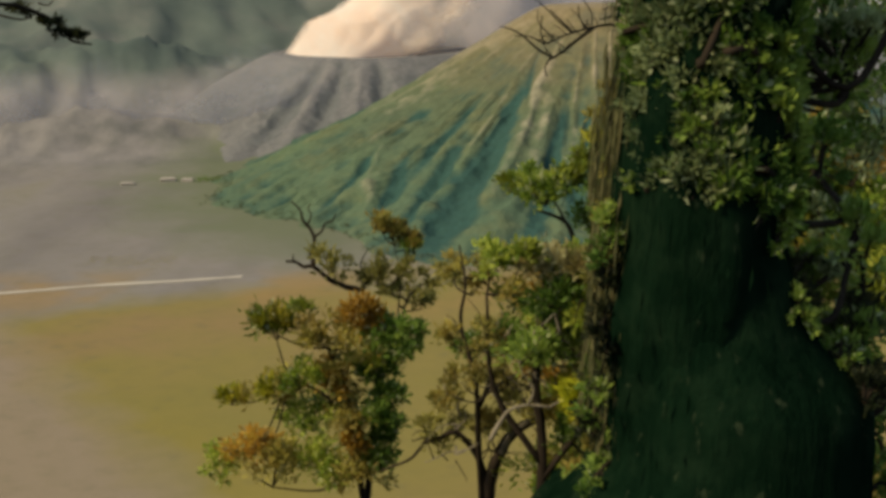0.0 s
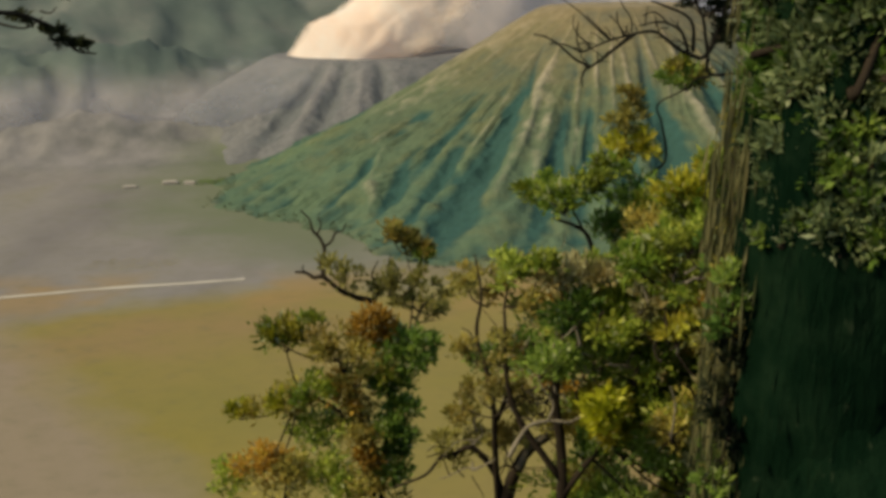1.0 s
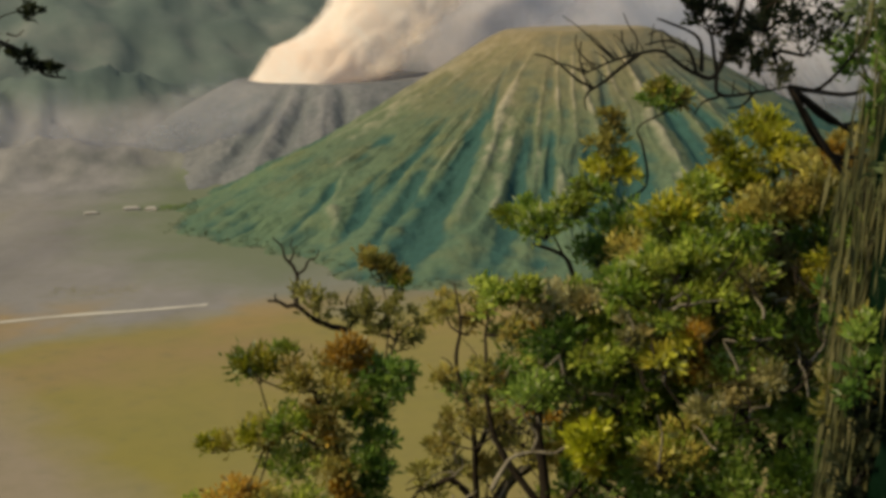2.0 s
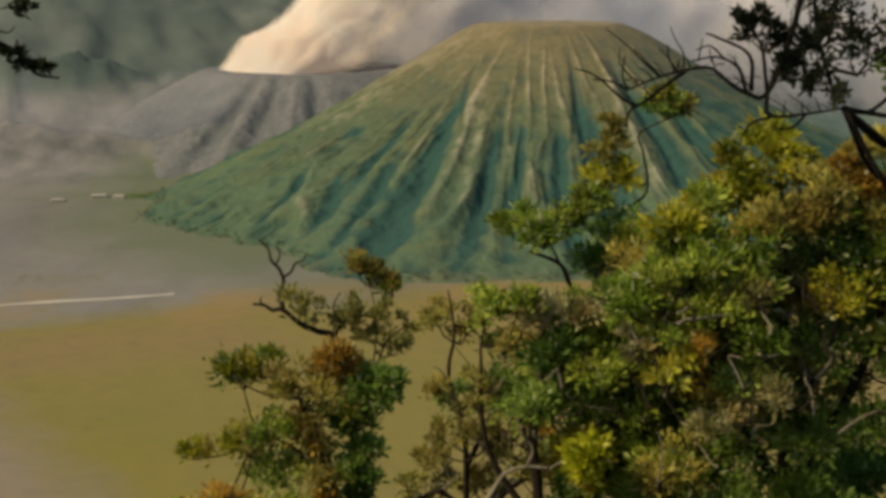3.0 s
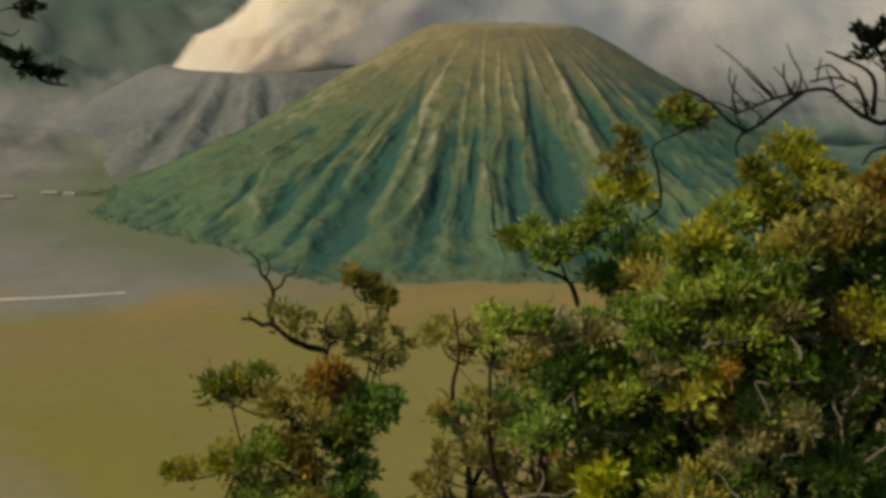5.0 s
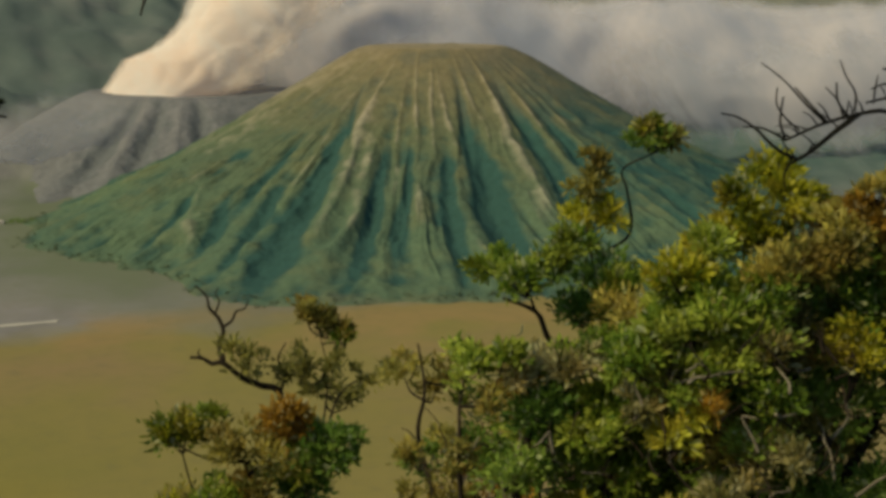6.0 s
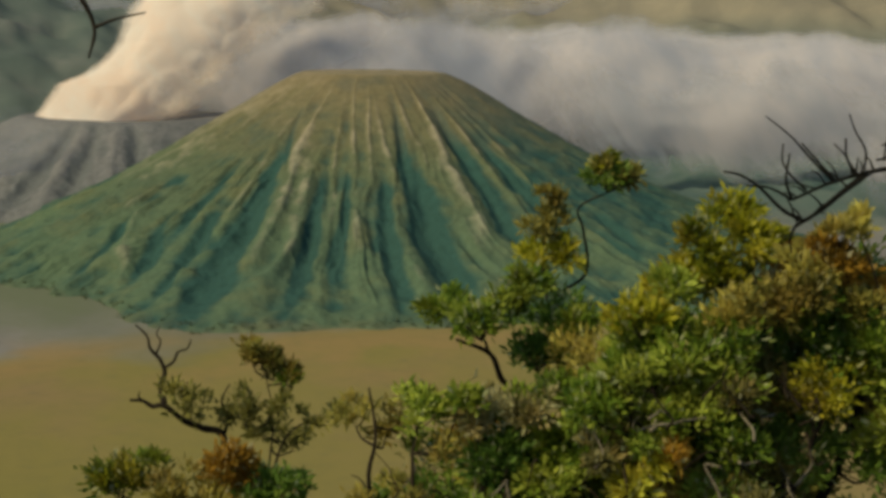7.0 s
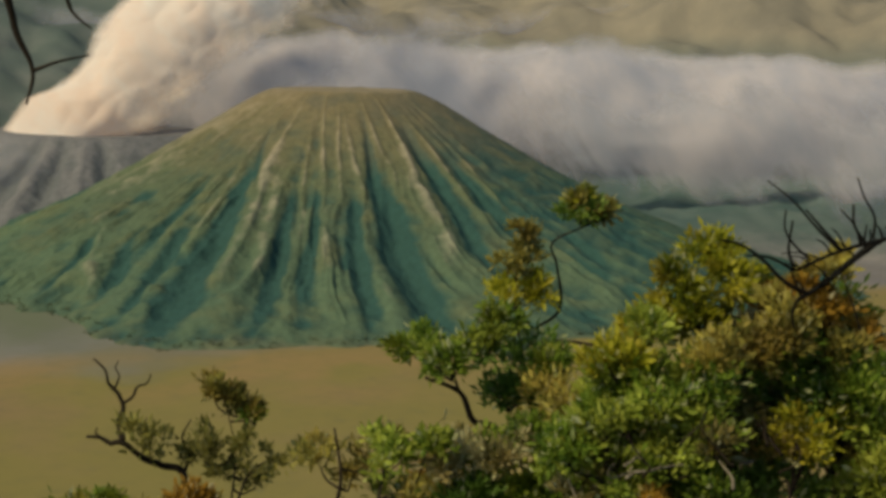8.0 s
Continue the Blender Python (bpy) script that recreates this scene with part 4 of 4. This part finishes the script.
rng = np.random.default_rng(99)
LOW_FILL = [(rng.uniform(2.6, 6.4), rng.uniform(16.7, 19.0), rng.uniform(-6.0, -1.9), rng.uniform(0.3, 0.5)) for _ in range(76)]
broad = tree("broad_shrub_tree", "broad dense shrub tree with yellow-green crown", [
    ([(4.4, 18.0, -7.0), (4.5, 18.0, -5.0), (4.4, 17.9, -3.4), (4.3, 17.9, -1.6)], 0.18, 0.05, None),
], [
    ([(4.5, 18.0, -5.0), (3.5, 17.8, -3.2), (3.0, 17.5, -1.8)], 0.09, 0.02, None),
    ([(4.5, 18.0, -5.0), (5.3, 17.7, -3.2), (5.6, 17.5, -1.6)], 0.09, 0.02, None),
    ([(4.79, 16.95, -3.75), (5.02, 16.95, -3.58), (5.24, 16.95, -3.48)], 0.02, 0.012, BARK_PALE),
    ([(2.65, 17.1, -4.44), (2.70, 17.1, -4.02), (2.64, 17.1, -3.74)], 0.014, 0.007, BARK_PALE),
    ([(2.71, 17.1, -3.31), (2.77, 17.1, -3.00), (2.85, 17.1, -2.82), (2.80, 17.1, -2.64)], 0.02, 0.008, BARK_PALE),
    ([(4.47, 16.95, -3.08), (4.64, 16.95, -2.85), (4.62, 16.95, -2.67)], 0.02, 0.008, BARK_PALE),
], [
    (LEAF_YELLOW, 0.12, 1.1, [(4.1, 18.13, -0.28, 0.24), (3.68, 17.78, -0.52, 0.25), (4.22, 17.86, -0.54, 0.28), (3.35, 17.82, -1.1, 0.25), (3.62, 18.06, -1.0, 0.27), (3.87, 17.73, -0.94, 0.31), (2.78, 17.17, -1.27, 0.25)]),
    (LEAF_GREEN, 0.12, 1.0, [(3.29, 17.62, -1.03, 0.26), (3.63, 17.06, -1.49, 0.33), (5.47, 17.03, -1.54, 0.33), (5.52, 17.96, -1.1, 0.36)]),
    (LEAF_OLIVE, 0.12, 0.9, [(3.87, 17.14, -1.21, 0.34), (4.35, 17.2, -1.1, 0.3)]),
    (LEAF_RUST, 0.12, 0.9, [(4.8, 18.25, -0.81, 0.3), (5.66, 17.56, -1.14, 0.16), (4.9, 17.25, -0.66, 0.22), (5.28, 17.6, -0.94, 0.25)])] + [
    (LEAF_DRY, 0.12, 1.0, [(5.28, 18.4, -0.91, 0.27), (4.63, 18.27, -1.25, 0.35)]),
    (LEAF_OLIVE, 0.12, 0.9, [(4.62, 17.3, -0.8, 0.26), (4.5, 17.1, -1.0, 0.26), (5.2, 17.2, -1.2, 0.25)]),
    (LEAF_GREEN, 0.12, 1.0, [(5.1, 18.12, -1.36, 0.34), (2.77, 17.33, -1.42, 0.27), (2.71, 17.46, -1.92, 0.31), (3.1, 17.25, -1.47, 0.33), (3.4, 17.64, -2.12, 0.37), (5.43, 18.03, -1.92, 0.38), (5.78, 18.34, -2.67, 0.41), (4.65, 17.44, -1.27, 0.42), (5.44, 17.33, -1.65, 0.44), (2.91, 17.78, -1.87, 0.32), (2.35, 17.36, -2.17, 0.32)])] + [
    (LEAF_DARK, 0.12, 1.0, [(4.18, 17.98, -2.43, 0.4), (4.8, 18.25, -1.96, 0.38), (5.09, 18.34, -2.64, 0.41), (5.05, 17.38, -1.66, 0.42)]),
    (LEAF_GREEN, 0.12, 0.8, [(2.25, 16.90, -2.03, 0.3), (2.79, 16.90, -2.40, 0.3), (3.59, 16.90, -1.91, 0.3), (3.74, 16.90, -2.50, 0.3)]),
    (LEAF_GREEN, 0.12, 0.7, [(2.64, 16.90, -1.82, 0.3), (3.25, 16.90, -2.19, 0.3), (3.05, 16.90, -1.66, 0.3)]),
    (LEAF_DARK, 0.12, 0.85, LOW_FILL[:34])] + [
    (LEAF_GREEN, 0.12, 0.85, LOW_FILL[34:51]),
    (LEAF_OLIVE, 0.12, 0.75, LOW_FILL[51:65]),
    (LEAF_DRY, 0.12, 0.7, LOW_FILL[65:71]),
    (LEAF_YELLOW, 0.12, 0.7, LOW_FILL[71:74]),
    (LEAF_RUST, 0.12, 0.5, LOW_FILL[74:]),
    (LEAF_OLIVE, 0.12, 0.8, [(4.98, 17.3, -0.40, 0.16), (5.22, 17.3, -0.33, 0.15)]),
    (LEAF_YELLOW, 0.13, 0.9, [(2.62, 16.75, -2.95, 0.19), (2.85, 16.7, -2.7, 0.15)]),
    (LEAF_RUST, 0.12, 0.8, [(2.98, 16.72, -2.6, 0.15)]),
    (LEAF_DRY, 0.14, 0.7, [(3.66, 16.65, -2.0, 0.2), (3.2, 16.6, -3.5, 0.22), (3.95, 16.6, -3.2, 0.2), (2.3, 16.9, -2.6, 0.2)]),
], 15)

crooked_twigs(leafy, [(1.5, 17.9, -3.6), (2.0, 17.9, -3.2), (2.4, 18.0, -3.6), (1.3, 17.9, -4.1)], 0.2, 22, 131, 0.42)
crooked_twigs(broad, [(2.6, 16.75, -2.9), (3.2, 16.7, -3.0), (3.8, 16.65, -2.6), (3.4, 16.65, -3.7), (4.3, 16.65, -3.4), (2.8, 16.8, -2.2), (4.4, 16.7, -2.2)], 0.2, 40, 132, 0.4)

# the dark leaning tree whose bare bough reaches out over the slope
bough = tree("dark_bough_tree", "dark tree with bare twisted bough and few leaves", [
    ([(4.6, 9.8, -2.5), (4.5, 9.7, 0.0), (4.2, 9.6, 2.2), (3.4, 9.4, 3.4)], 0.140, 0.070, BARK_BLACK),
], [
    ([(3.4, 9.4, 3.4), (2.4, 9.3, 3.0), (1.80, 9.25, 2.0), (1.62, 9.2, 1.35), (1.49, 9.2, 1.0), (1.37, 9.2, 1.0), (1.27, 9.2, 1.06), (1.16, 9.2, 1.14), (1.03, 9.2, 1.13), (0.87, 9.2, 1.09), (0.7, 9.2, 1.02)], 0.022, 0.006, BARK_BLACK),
    ([(1.03, 9.2, 1.13), (0.92, 9.2, 1.05), (0.82, 9.2, 0.97), (0.72, 9.2, 0.91)], 0.015, 0.008, BARK_BLACK),
    ([(0.76, 9.2, 0.93), (0.66, 9.2, 0.98), (0.56, 9.2, 1.07), (0.48, 9.2, 1.12), (0.40, 9.2, 1.14)], 0.010, 0.004, BARK_BLACK),
    ([(0.87, 9.2, 1.10), (0.77, 9.2, 1.19), (0.68, 9.2, 1.28), (0.57, 9.2, 1.36)], 0.007, 0.003, BARK_BLACK),
    ([(0.76, 9.2, 1.06), (0.69, 9.2, 1.12), (0.65, 9.2, 1.18), (0.65, 9.2, 1.25)], 0.006, 0.003, BARK_BLACK)] + [
    ([(0.96, 9.2, 1.12), (0.93, 9.2, 1.19), (0.87, 9.2, 1.25)], 0.006, 0.003, BARK_BLACK),
    ([(1.01, 9.2, 1.14), (1.01, 9.2, 1.22), (0.96, 9.2, 1.30), (0.93, 9.2, 1.37)], 0.006, 0.003, BARK_BLACK),
    ([(0.72, 9.2, 0.91), (0.70, 9.2, 0.86), (0.71, 9.2, 0.80)], 0.007, 0.004, BARK_BLACK)] + [
    ([(0.70, 9.2, 1.02), (0.67, 9.2, 1.10), (0.68, 9.2, 1.21)], 0.007, 0.004, BARK_BLACK),
    ([(0.70, 9.2, 1.02), (0.60, 9.2, 1.07), (0.50, 9.2, 1.08)], 0.007, 0.004, BARK_BLACK),
    ([(0.89, 9.2, 1.09), (0.81, 9.2, 1.17), (0.73, 9.2, 1.25)], 0.007, 0.004, BARK_BLACK),
    ([(0.98, 9.2, 1.12), (0.93, 9.2, 1.19), (0.92, 9.2, 1.27)], 0.007, 0.004, BARK_BLACK),
    ([(1.49, 9.2, 0.99), (1.51, 9.2, 0.87), (1.72, 9.2, 0.88), (1.93, 9.2, 0.91)], 0.014, 0.006, BARK_BLACK),
    ([(1.51, 9.2, 0.86), (1.41, 9.2, 0.83), (1.36, 9.2, 0.76)], 0.010, 0.005, BARK_BLACK),
    ([(1.72, 9.2, 0.88), (1.66, 9.25, 0.80), (1.58, 9.3, 0.78)], 0.009, 0.005, BARK_BLACK)] + [
    ([(1.37, 9.2, 1.01), (1.32, 9.2, 1.14), (1.20, 9.2, 1.20), (1.06, 9.2, 1.18)], 0.012, 0.005, BARK_BLACK),
    ([(1.40, 9.2, 1.01), (1.38, 9.2, 1.21), (1.19, 9.2, 1.31), (1.13, 9.2, 1.33)], 0.013, 0.005, BARK_BLACK),
    ([(1.49, 9.2, 1.00), (1.44, 9.2, 1.27), (1.31, 9.2, 1.41)], 0.013, 0.005, BARK_BLACK),
    ([(1.25, 9.2, 1.18), (1.16, 9.2, 1.26), (1.08, 9.2, 1.24)], 0.007, 0.004, BARK_BLACK),
    ([(1.85, 9.2, 1.05), (1.78, 9.25, 1.3), (1.75, 9.3, 1.6)], 0.015, 0.007, BARK_BLACK),
], [
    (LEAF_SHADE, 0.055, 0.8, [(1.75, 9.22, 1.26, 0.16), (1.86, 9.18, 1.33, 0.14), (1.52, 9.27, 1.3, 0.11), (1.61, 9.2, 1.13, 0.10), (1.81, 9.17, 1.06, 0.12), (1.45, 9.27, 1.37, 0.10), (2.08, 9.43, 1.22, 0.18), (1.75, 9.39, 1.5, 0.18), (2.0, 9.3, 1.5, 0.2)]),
    (LEAF_CREEPER, 0.07, 0.7, [(2.5, 9.5, 1.35, 0.22), (2.85, 9.6, 1.05, 0.28), (3.15, 9.7, 1.45, 0.3), (2.75, 9.6, 0.62, 0.24), (3.2, 9.8, 0.5, 0.3), (2.95, 9.7, 0.15, 0.26)]),
    (LEAF_DARK, 0.07, 0.8, [(2.6, 9.7, 1.05, 0.24), (3.0, 9.8, 0.75, 0.28), (3.3, 9.8, 1.0, 0.28), (2.9, 9.8, 0.35, 0.24)]),
], 16)


rng = np.random.default_rng(8)
for line in ([(1.6, 9.2, 1.3), (1.37, 9.2, 1.0), (1.16, 9.2, 1.14), (0.87, 9.2, 1.09), (0.7, 9.2, 1.02)], [(1.03, 9.2, 1.13), (0.82, 9.2, 0.97), (0.72, 9.2, 0.91)], [(1.51, 9.2, 0.87), (1.72, 9.2, 0.88), (1.93, 9.2, 0.91)], [(1.9, 9.25, 2.0), (1.62, 9.2, 1.35), (1.49, 9.2, 1.0)], [(1.37, 9.2, 1.01), (1.32, 9.2, 1.14), (1.06, 9.2, 1.18)]):
    for q in smooth_line(line, 8)[1::2]:
        way = Vector((rng.uniform(-1, 0.3), rng.uniform(-0.6, 0.6), rng.uniform(-0.3, 1.0))).normalized() * rng.uniform(0.06, 0.2)
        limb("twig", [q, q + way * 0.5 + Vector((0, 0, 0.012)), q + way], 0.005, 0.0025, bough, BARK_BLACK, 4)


# ---- the mossy trunk beside the path ----
def mossy_tree():
    rng = np.random.default_rng(31)
    base = (0.66, 3.25, ground_height(0.66, 3.25) - 0.1)
    root = thing("mossy_tree", base, "dark mossy tree trunk draped in lichen and ferns", "tree", "trees on the hillside")
    line = [base, (0.64, 3.24, 0.2), (0.62, 3.22, 1.0), (0.66, 3.22, 1.9), (0.62, 3.26, 3.0), (0.7, 3.3, 4.6), (0.6, 3.4, 6.0), (0.75, 3.4, 7.2)]
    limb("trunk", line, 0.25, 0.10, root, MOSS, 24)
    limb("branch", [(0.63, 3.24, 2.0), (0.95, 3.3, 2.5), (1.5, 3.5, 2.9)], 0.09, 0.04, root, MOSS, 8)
    ring, cols, fv = 40, 36, []
    for i in range(ring):
        z = base[2] + 0.02 + (1.3 - base[2]) * i / (ring - 1)
        for j in range(cols):
            w = 2 * math.pi * j / cols
            east = 0.5 + 0.5 * math.cos(w)
            r = 0.19 + (1 - east) * 0.24 * math.exp(-max(0.0, z - 0.27) / 0.10) + east * 0.26 * math.exp(-max(0.0, z - 0.62) / 0.14)
            r += 0.25 * max(0.0, 0.3 - z) * (0.8 + 0.4 * noise.noise(Vector((math.cos(w) * 2.6, math.sin(w) * 2.6, 3.0))))
            r += 0.025 * noise.noise(Vector((math.cos(w) * 4, math.sin(w) * 4, z * 4))) + 0.012 * noise.noise(Vector((math.cos(w) * 9, math.sin(w) * 9, z * 9)))
            fv.append((0.64 + r * math.cos(w), 3.24 + r * math.sin(w), z))
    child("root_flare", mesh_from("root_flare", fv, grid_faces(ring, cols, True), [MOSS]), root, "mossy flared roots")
    # the crown high above the path
    for tip in ((1.9, 3.0, 7.0), (-0.4, 4.2, 7.6), (0.9, 2.2, 8.0), (1.4, 4.6, 7.8)):
        limb("branch", [(0.66, 3.35, 5.4), ((0.66 + tip[0]) / 2, (3.35 + tip[1]) / 2, 6.6), tip], 0.07, 0.02, root, MOSS, 7)
        for _ in range(5):
            c = tuple(np.array(tip) + rng.normal(size=3) * np.array([0.5, 0.5, 0.3]))
            clump(root, c, rng.uniform(0.35, 0.55), LEAF_DARK, rng, tip, 0.8, 0.11, bark=MOSS)
    # hanging strands of lichen: a thick curtain on the sunny flank, few on the rest
    pts = smooth_line(line, 12)
    for n, mid, wide, shortest, longest, lowest, stretch, part_label in ((4200, 2.95, 0.24, 0.03, 0.15, 0.16, 0.105, "olive tan hanging lichen strands"), (140, 4.4, 0.9, 0.03, 0.09, 0.235, 0.03, "dark hanging lichen strands")):
        a = mid + rng.normal(size=n) * wide
        k = rng.integers(18, len(pts) - 38, n)
        p = np.array([tuple(pts[i]) for i in k])
        p[:, 2] += rng.uniform(-0.1, 0.1, n)
        p[:, 2] = np.where(rng.uniform(0, 1, n) < 0.75, rng.uniform(0.5, 1.35, n), p[:, 2])
        r = lowest + (stretch + 0.07 * np.clip(0.95 - p[:, 2], 0, 0.6)) * rng.uniform(0, 1, n) ** 1.5
        p[:, 0] += np.cos(a) * r
        p[:, 1] += np.sin(a) * r
        aim = np.stack([np.cos(a) * 0.10, np.sin(a) * 0.10, -np.ones(n)], 1) + rng.normal(size=(n, 3)) * 0.06
        v, f = leaf_cloud(p, aim, rng.uniform(shortest, longest, n), rng.uniform(0.003, 0.010, n), rng)
        strands = child("hanging_lichen", mesh_from("hanging_lichen", v, f, [LICHEN if longest > 0.1 else MOSS], False), root)
        tagged(strands, part_label, kind="stuff")
    # leafy creeper on the upper trunk, lower down on both flanks, and tufts of moss in the curtain
    for i in range(300):
        sunny = i % 4 > 0
        w = rng.uniform(2.7, 4.75) if sunny else rng.uniform(4.6, 2 * math.pi + 0.5)
        east = 0.5 + 0.5 * math.cos(w)
        z = 1.15 - 0.10 * east ** 3 + 0.9 * rng.uniform(0, 1) ** 1.3
        c = (0.66 + 0.18 * math.cos(w), 3.22 + 0.18 * math.sin(w), z)
        # paler leaves on the sunny side only, so its light is in the colour
        clump(root, c, rng.uniform(0.026, 0.048), LEAF_CREEPER if sunny and i % 3 else LEAF_DARK, rng, (0.65, 3.22, z - 0.05), 0.6, 0.030, 1.3)
    for i in range(70):
        flank = i % 3 == 0
        w = rng.normal() * 0.25 + (5.9 if flank else 3.05)
        z = rng.uniform(0.62, 1.2) if flank else rng.uniform(0.3, 1.25)
        r = 0.20 + (0.26 * math.exp(-max(0.0, z - 0.62) / 0.14) if flank else 0.07 * rng.uniform(0, 1) + 0.1 * max(0.0, 0.9 - z))
        c = (0.64 + r * math.cos(w), 3.24 + r * math.sin(w), z)
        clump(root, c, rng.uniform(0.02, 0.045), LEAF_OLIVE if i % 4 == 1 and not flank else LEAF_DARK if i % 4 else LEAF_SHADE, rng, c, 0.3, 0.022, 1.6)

    # the creeper's outer shoots on the shaded flank
    for i in range(34):
        z = rng.uniform(0.4, 2.05)
        c = (rng.uniform(0.93, 1.2), rng.uniform(3.35, 3.75), z)
        clump(root, c, rng.uniform(0.05, 0.085), LEAF_CREEPER if i % 3 == 0 else LEAF_DARK, rng, (0.80, 3.3, z - 0.12), 0.6, 0.032, 1.3)
    for i in range(22):
        c = (rng.uniform(0.93, 1.14), rng.uniform(3.05, 3.45), rng.uniform(0.25, 0.75))
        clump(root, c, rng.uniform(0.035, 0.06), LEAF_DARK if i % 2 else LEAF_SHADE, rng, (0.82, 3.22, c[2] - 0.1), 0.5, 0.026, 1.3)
    root.location += Vector((0.017, 0.16, -0.10))


mossy_tree()


# ---- bare twigs that hang in from the tree beside the path's other edge ----
tree("overhanging_tree", "tree with drooping bare dark twigs over the slope", [
    ([(-4.6, 11.5, -3.0), (-4.3, 11.3, 0.0), (-3.9, 11.1, 2.4), (-3.4, 10.9, 3.6)], 0.14, 0.06, None),
], [
    ([(-3.4, 10.9, 3.6), (-2.8, 10.7, 3.1), (-2.39, 10.5, 2.34), (-2.25, 10.5, 2.02), (-2.2, 10.5, 1.83), (-2.14, 10.5, 1.68), (-2.17, 10.5, 1.54)], 0.035, 0.005, None),
    ([(-2.14, 10.5, 1.68), (-2.04, 10.5, 1.72), (-1.91, 10.5, 1.75)], 0.010, 0.004, None),
    ([(-2.8, 10.7, 3.1), (-2.2, 10.5, 2.6), (-2.01, 10.5, 2.02), (-1.97, 10.5, 1.92), (-1.9, 10.5, 1.86)], 0.015, 0.004, None),
    ([(-4.3, 11.4, 0.4), (-4.0, 12.2, 1.2), (-3.66, 13.0, 1.07), (-3.48, 13.0, 0.87), (-3.29, 13.0, 0.83)], 0.03, 0.008, None)] + [
    ([(-4.17, 13.00, 1.12), (-3.95, 13.00, 1.07), (-3.84, 13.00, 1.10), (-3.75, 13.00, 1.17)], 0.012, 0.005, None),
    ([(-4.15, 13.00, 1.36), (-3.91, 13.00, 1.33), (-3.73, 13.00, 1.39), (-3.53, 13.00, 1.42)], 0.010, 0.004, None),
    ([(-3.77, 13.00, 1.22), (-3.68, 13.00, 1.20), (-3.62, 13.00, 1.25)], 0.010, 0.004, None),
], [
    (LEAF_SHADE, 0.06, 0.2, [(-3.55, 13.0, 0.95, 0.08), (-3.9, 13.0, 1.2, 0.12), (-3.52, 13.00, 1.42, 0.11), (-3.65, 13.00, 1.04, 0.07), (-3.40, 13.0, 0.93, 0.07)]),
], 17)


# ---- small far things on the plain ----
def temple_hall(x, y, wide, deep, tall, turn):
    """A low pale hall with a hipped roof on a plinth."""
    z = ground_height(x, y) - 0.3
    root = thing("temple_hall", (x, y, z), "low pale temple hall on the sand plain", "building", "temple halls")
    m = pose(x, y, z, 0, 0, turn)

    def block(name, w, d, z0, z1, top, material):
        v = [(sx * w / 2, sy * d / 2, z0) for sx, sy in ((-1, -1), (1, -1), (1, 1), (-1, 1))]
        v += [(sx * w / 2 * top, sy * d / 2 * (top if top == 1 else 0.1), z1) for sx, sy in ((-1, -1), (1, -1), (1, 1), (-1, 1))]
        f = [(3, 2, 1, 0), (4, 5, 6, 7), (0, 1, 5, 4), (1, 2, 6, 5), (2, 3, 7, 6), (3, 0, 4, 7)]
        child(name, mesh_from(name, [m @ Vector(p) for p in v], f, [material], False), root)

    block("plinth", wide * 1.1, deep * 1.2, 0, 1.0, 1, STONE)
    block("wall", wide, deep, 1.0, tall, 1, STONE)
    block("roof", wide * 1.12, deep * 1.25, tall, tall * 1.7, 0.7, STONE)


STONE = Nodes("pale_weathered_stone").surface((0.29, 0.265, 0.23), 0.9)
temple_hall(-491, 2416, 26, 12, 4.5, 8)
temple_hall(-455, 2410, 20, 10, 4, -5)
temple_hall(-555, 2378, 22, 11, 3.5, 12)


def scrub_patch(x0, x1, y, deep, count, tall, leaf, seed, material, label):
    """A low belt of dark scrub: many small leafy cones of twigs."""
    rng = np.random.default_rng(seed)
    px, py = rng.uniform(x0, x1, count), y + rng.normal(size=count) * deep
    pz = np.array([ground_height(a, b) for a, b in zip(px, py)])
    per = 14
    places = np.repeat(np.stack([px, py, pz], 1), per, 0) + rng.normal(size=(count * per, 3)) * np.array([2.2, 2.2, 0.4])
    places[:, 2] += rng.uniform(0, tall, count * per)
    aims = rng.normal(size=(count * per, 3)) + np.array([0, 0, 0.8])
    v, f = leaf_cloud(places, aims, rng.uniform(1.0, 2.6, count * per) * leaf, rng.uniform(0.6, 1.4, count * per) * leaf, rng)
    tagged(new("scrub", mesh_from("scrub", v, f, [material], False)), label, "bushes", kind="stuff")


scrub_patch(-470, -355, 1760, 22, 230, 0.7, 0.42, 5, LEAF_DRY, "low dark scrub on the grey sand")
scrub_patch(-440, -395, 2420, 14, 60, 6.0, 1.0, 6, LEAF_DARK, "dark trees beside the temple halls")


def slope_scrub(points, low, high, count, size, seed, material, label):
    """Bushes strewn over a slope between two heights."""
    rng = np.random.default_rng(seed)
    fit = points[(points[:, 2] > low) & (points[:, 2] < high) & (points[:, 1] < 2480)]
    spots = fit[rng.integers(0, len(fit), count)] + rng.normal(size=(count, 3)) * np.array([5, 5, 0.0])
    per = 16
    wide = np.repeat(rng.uniform(0.5, 1.3, count) * size, per)[:, None]
    places = np.repeat(spots, per, 0) + rng.normal(size=(count * per, 3)) * np.array([0.5, 0.5, 0.3]) * wide + np.array([0, 0, 0.25]) * wide
    aims = rng.normal(size=(count * per, 3)) + np.array([0, 0, 0.6])
    n = count * per
    v, f = leaf_cloud(places, aims, rng.uniform(0.3, 0.8, n) * size, rng.uniform(0.25, 0.5, n) * size, rng)
    tagged(new("scrub", mesh_from("scrub", v, f, [material], False)), label, "bushes", kind="stuff")


slope_scrub(slope_points, PLAIN - 1, PLAIN + 9, 420, 4.0, 41, LEAF_SLOPE, "olive scrub along the foot of the cone")
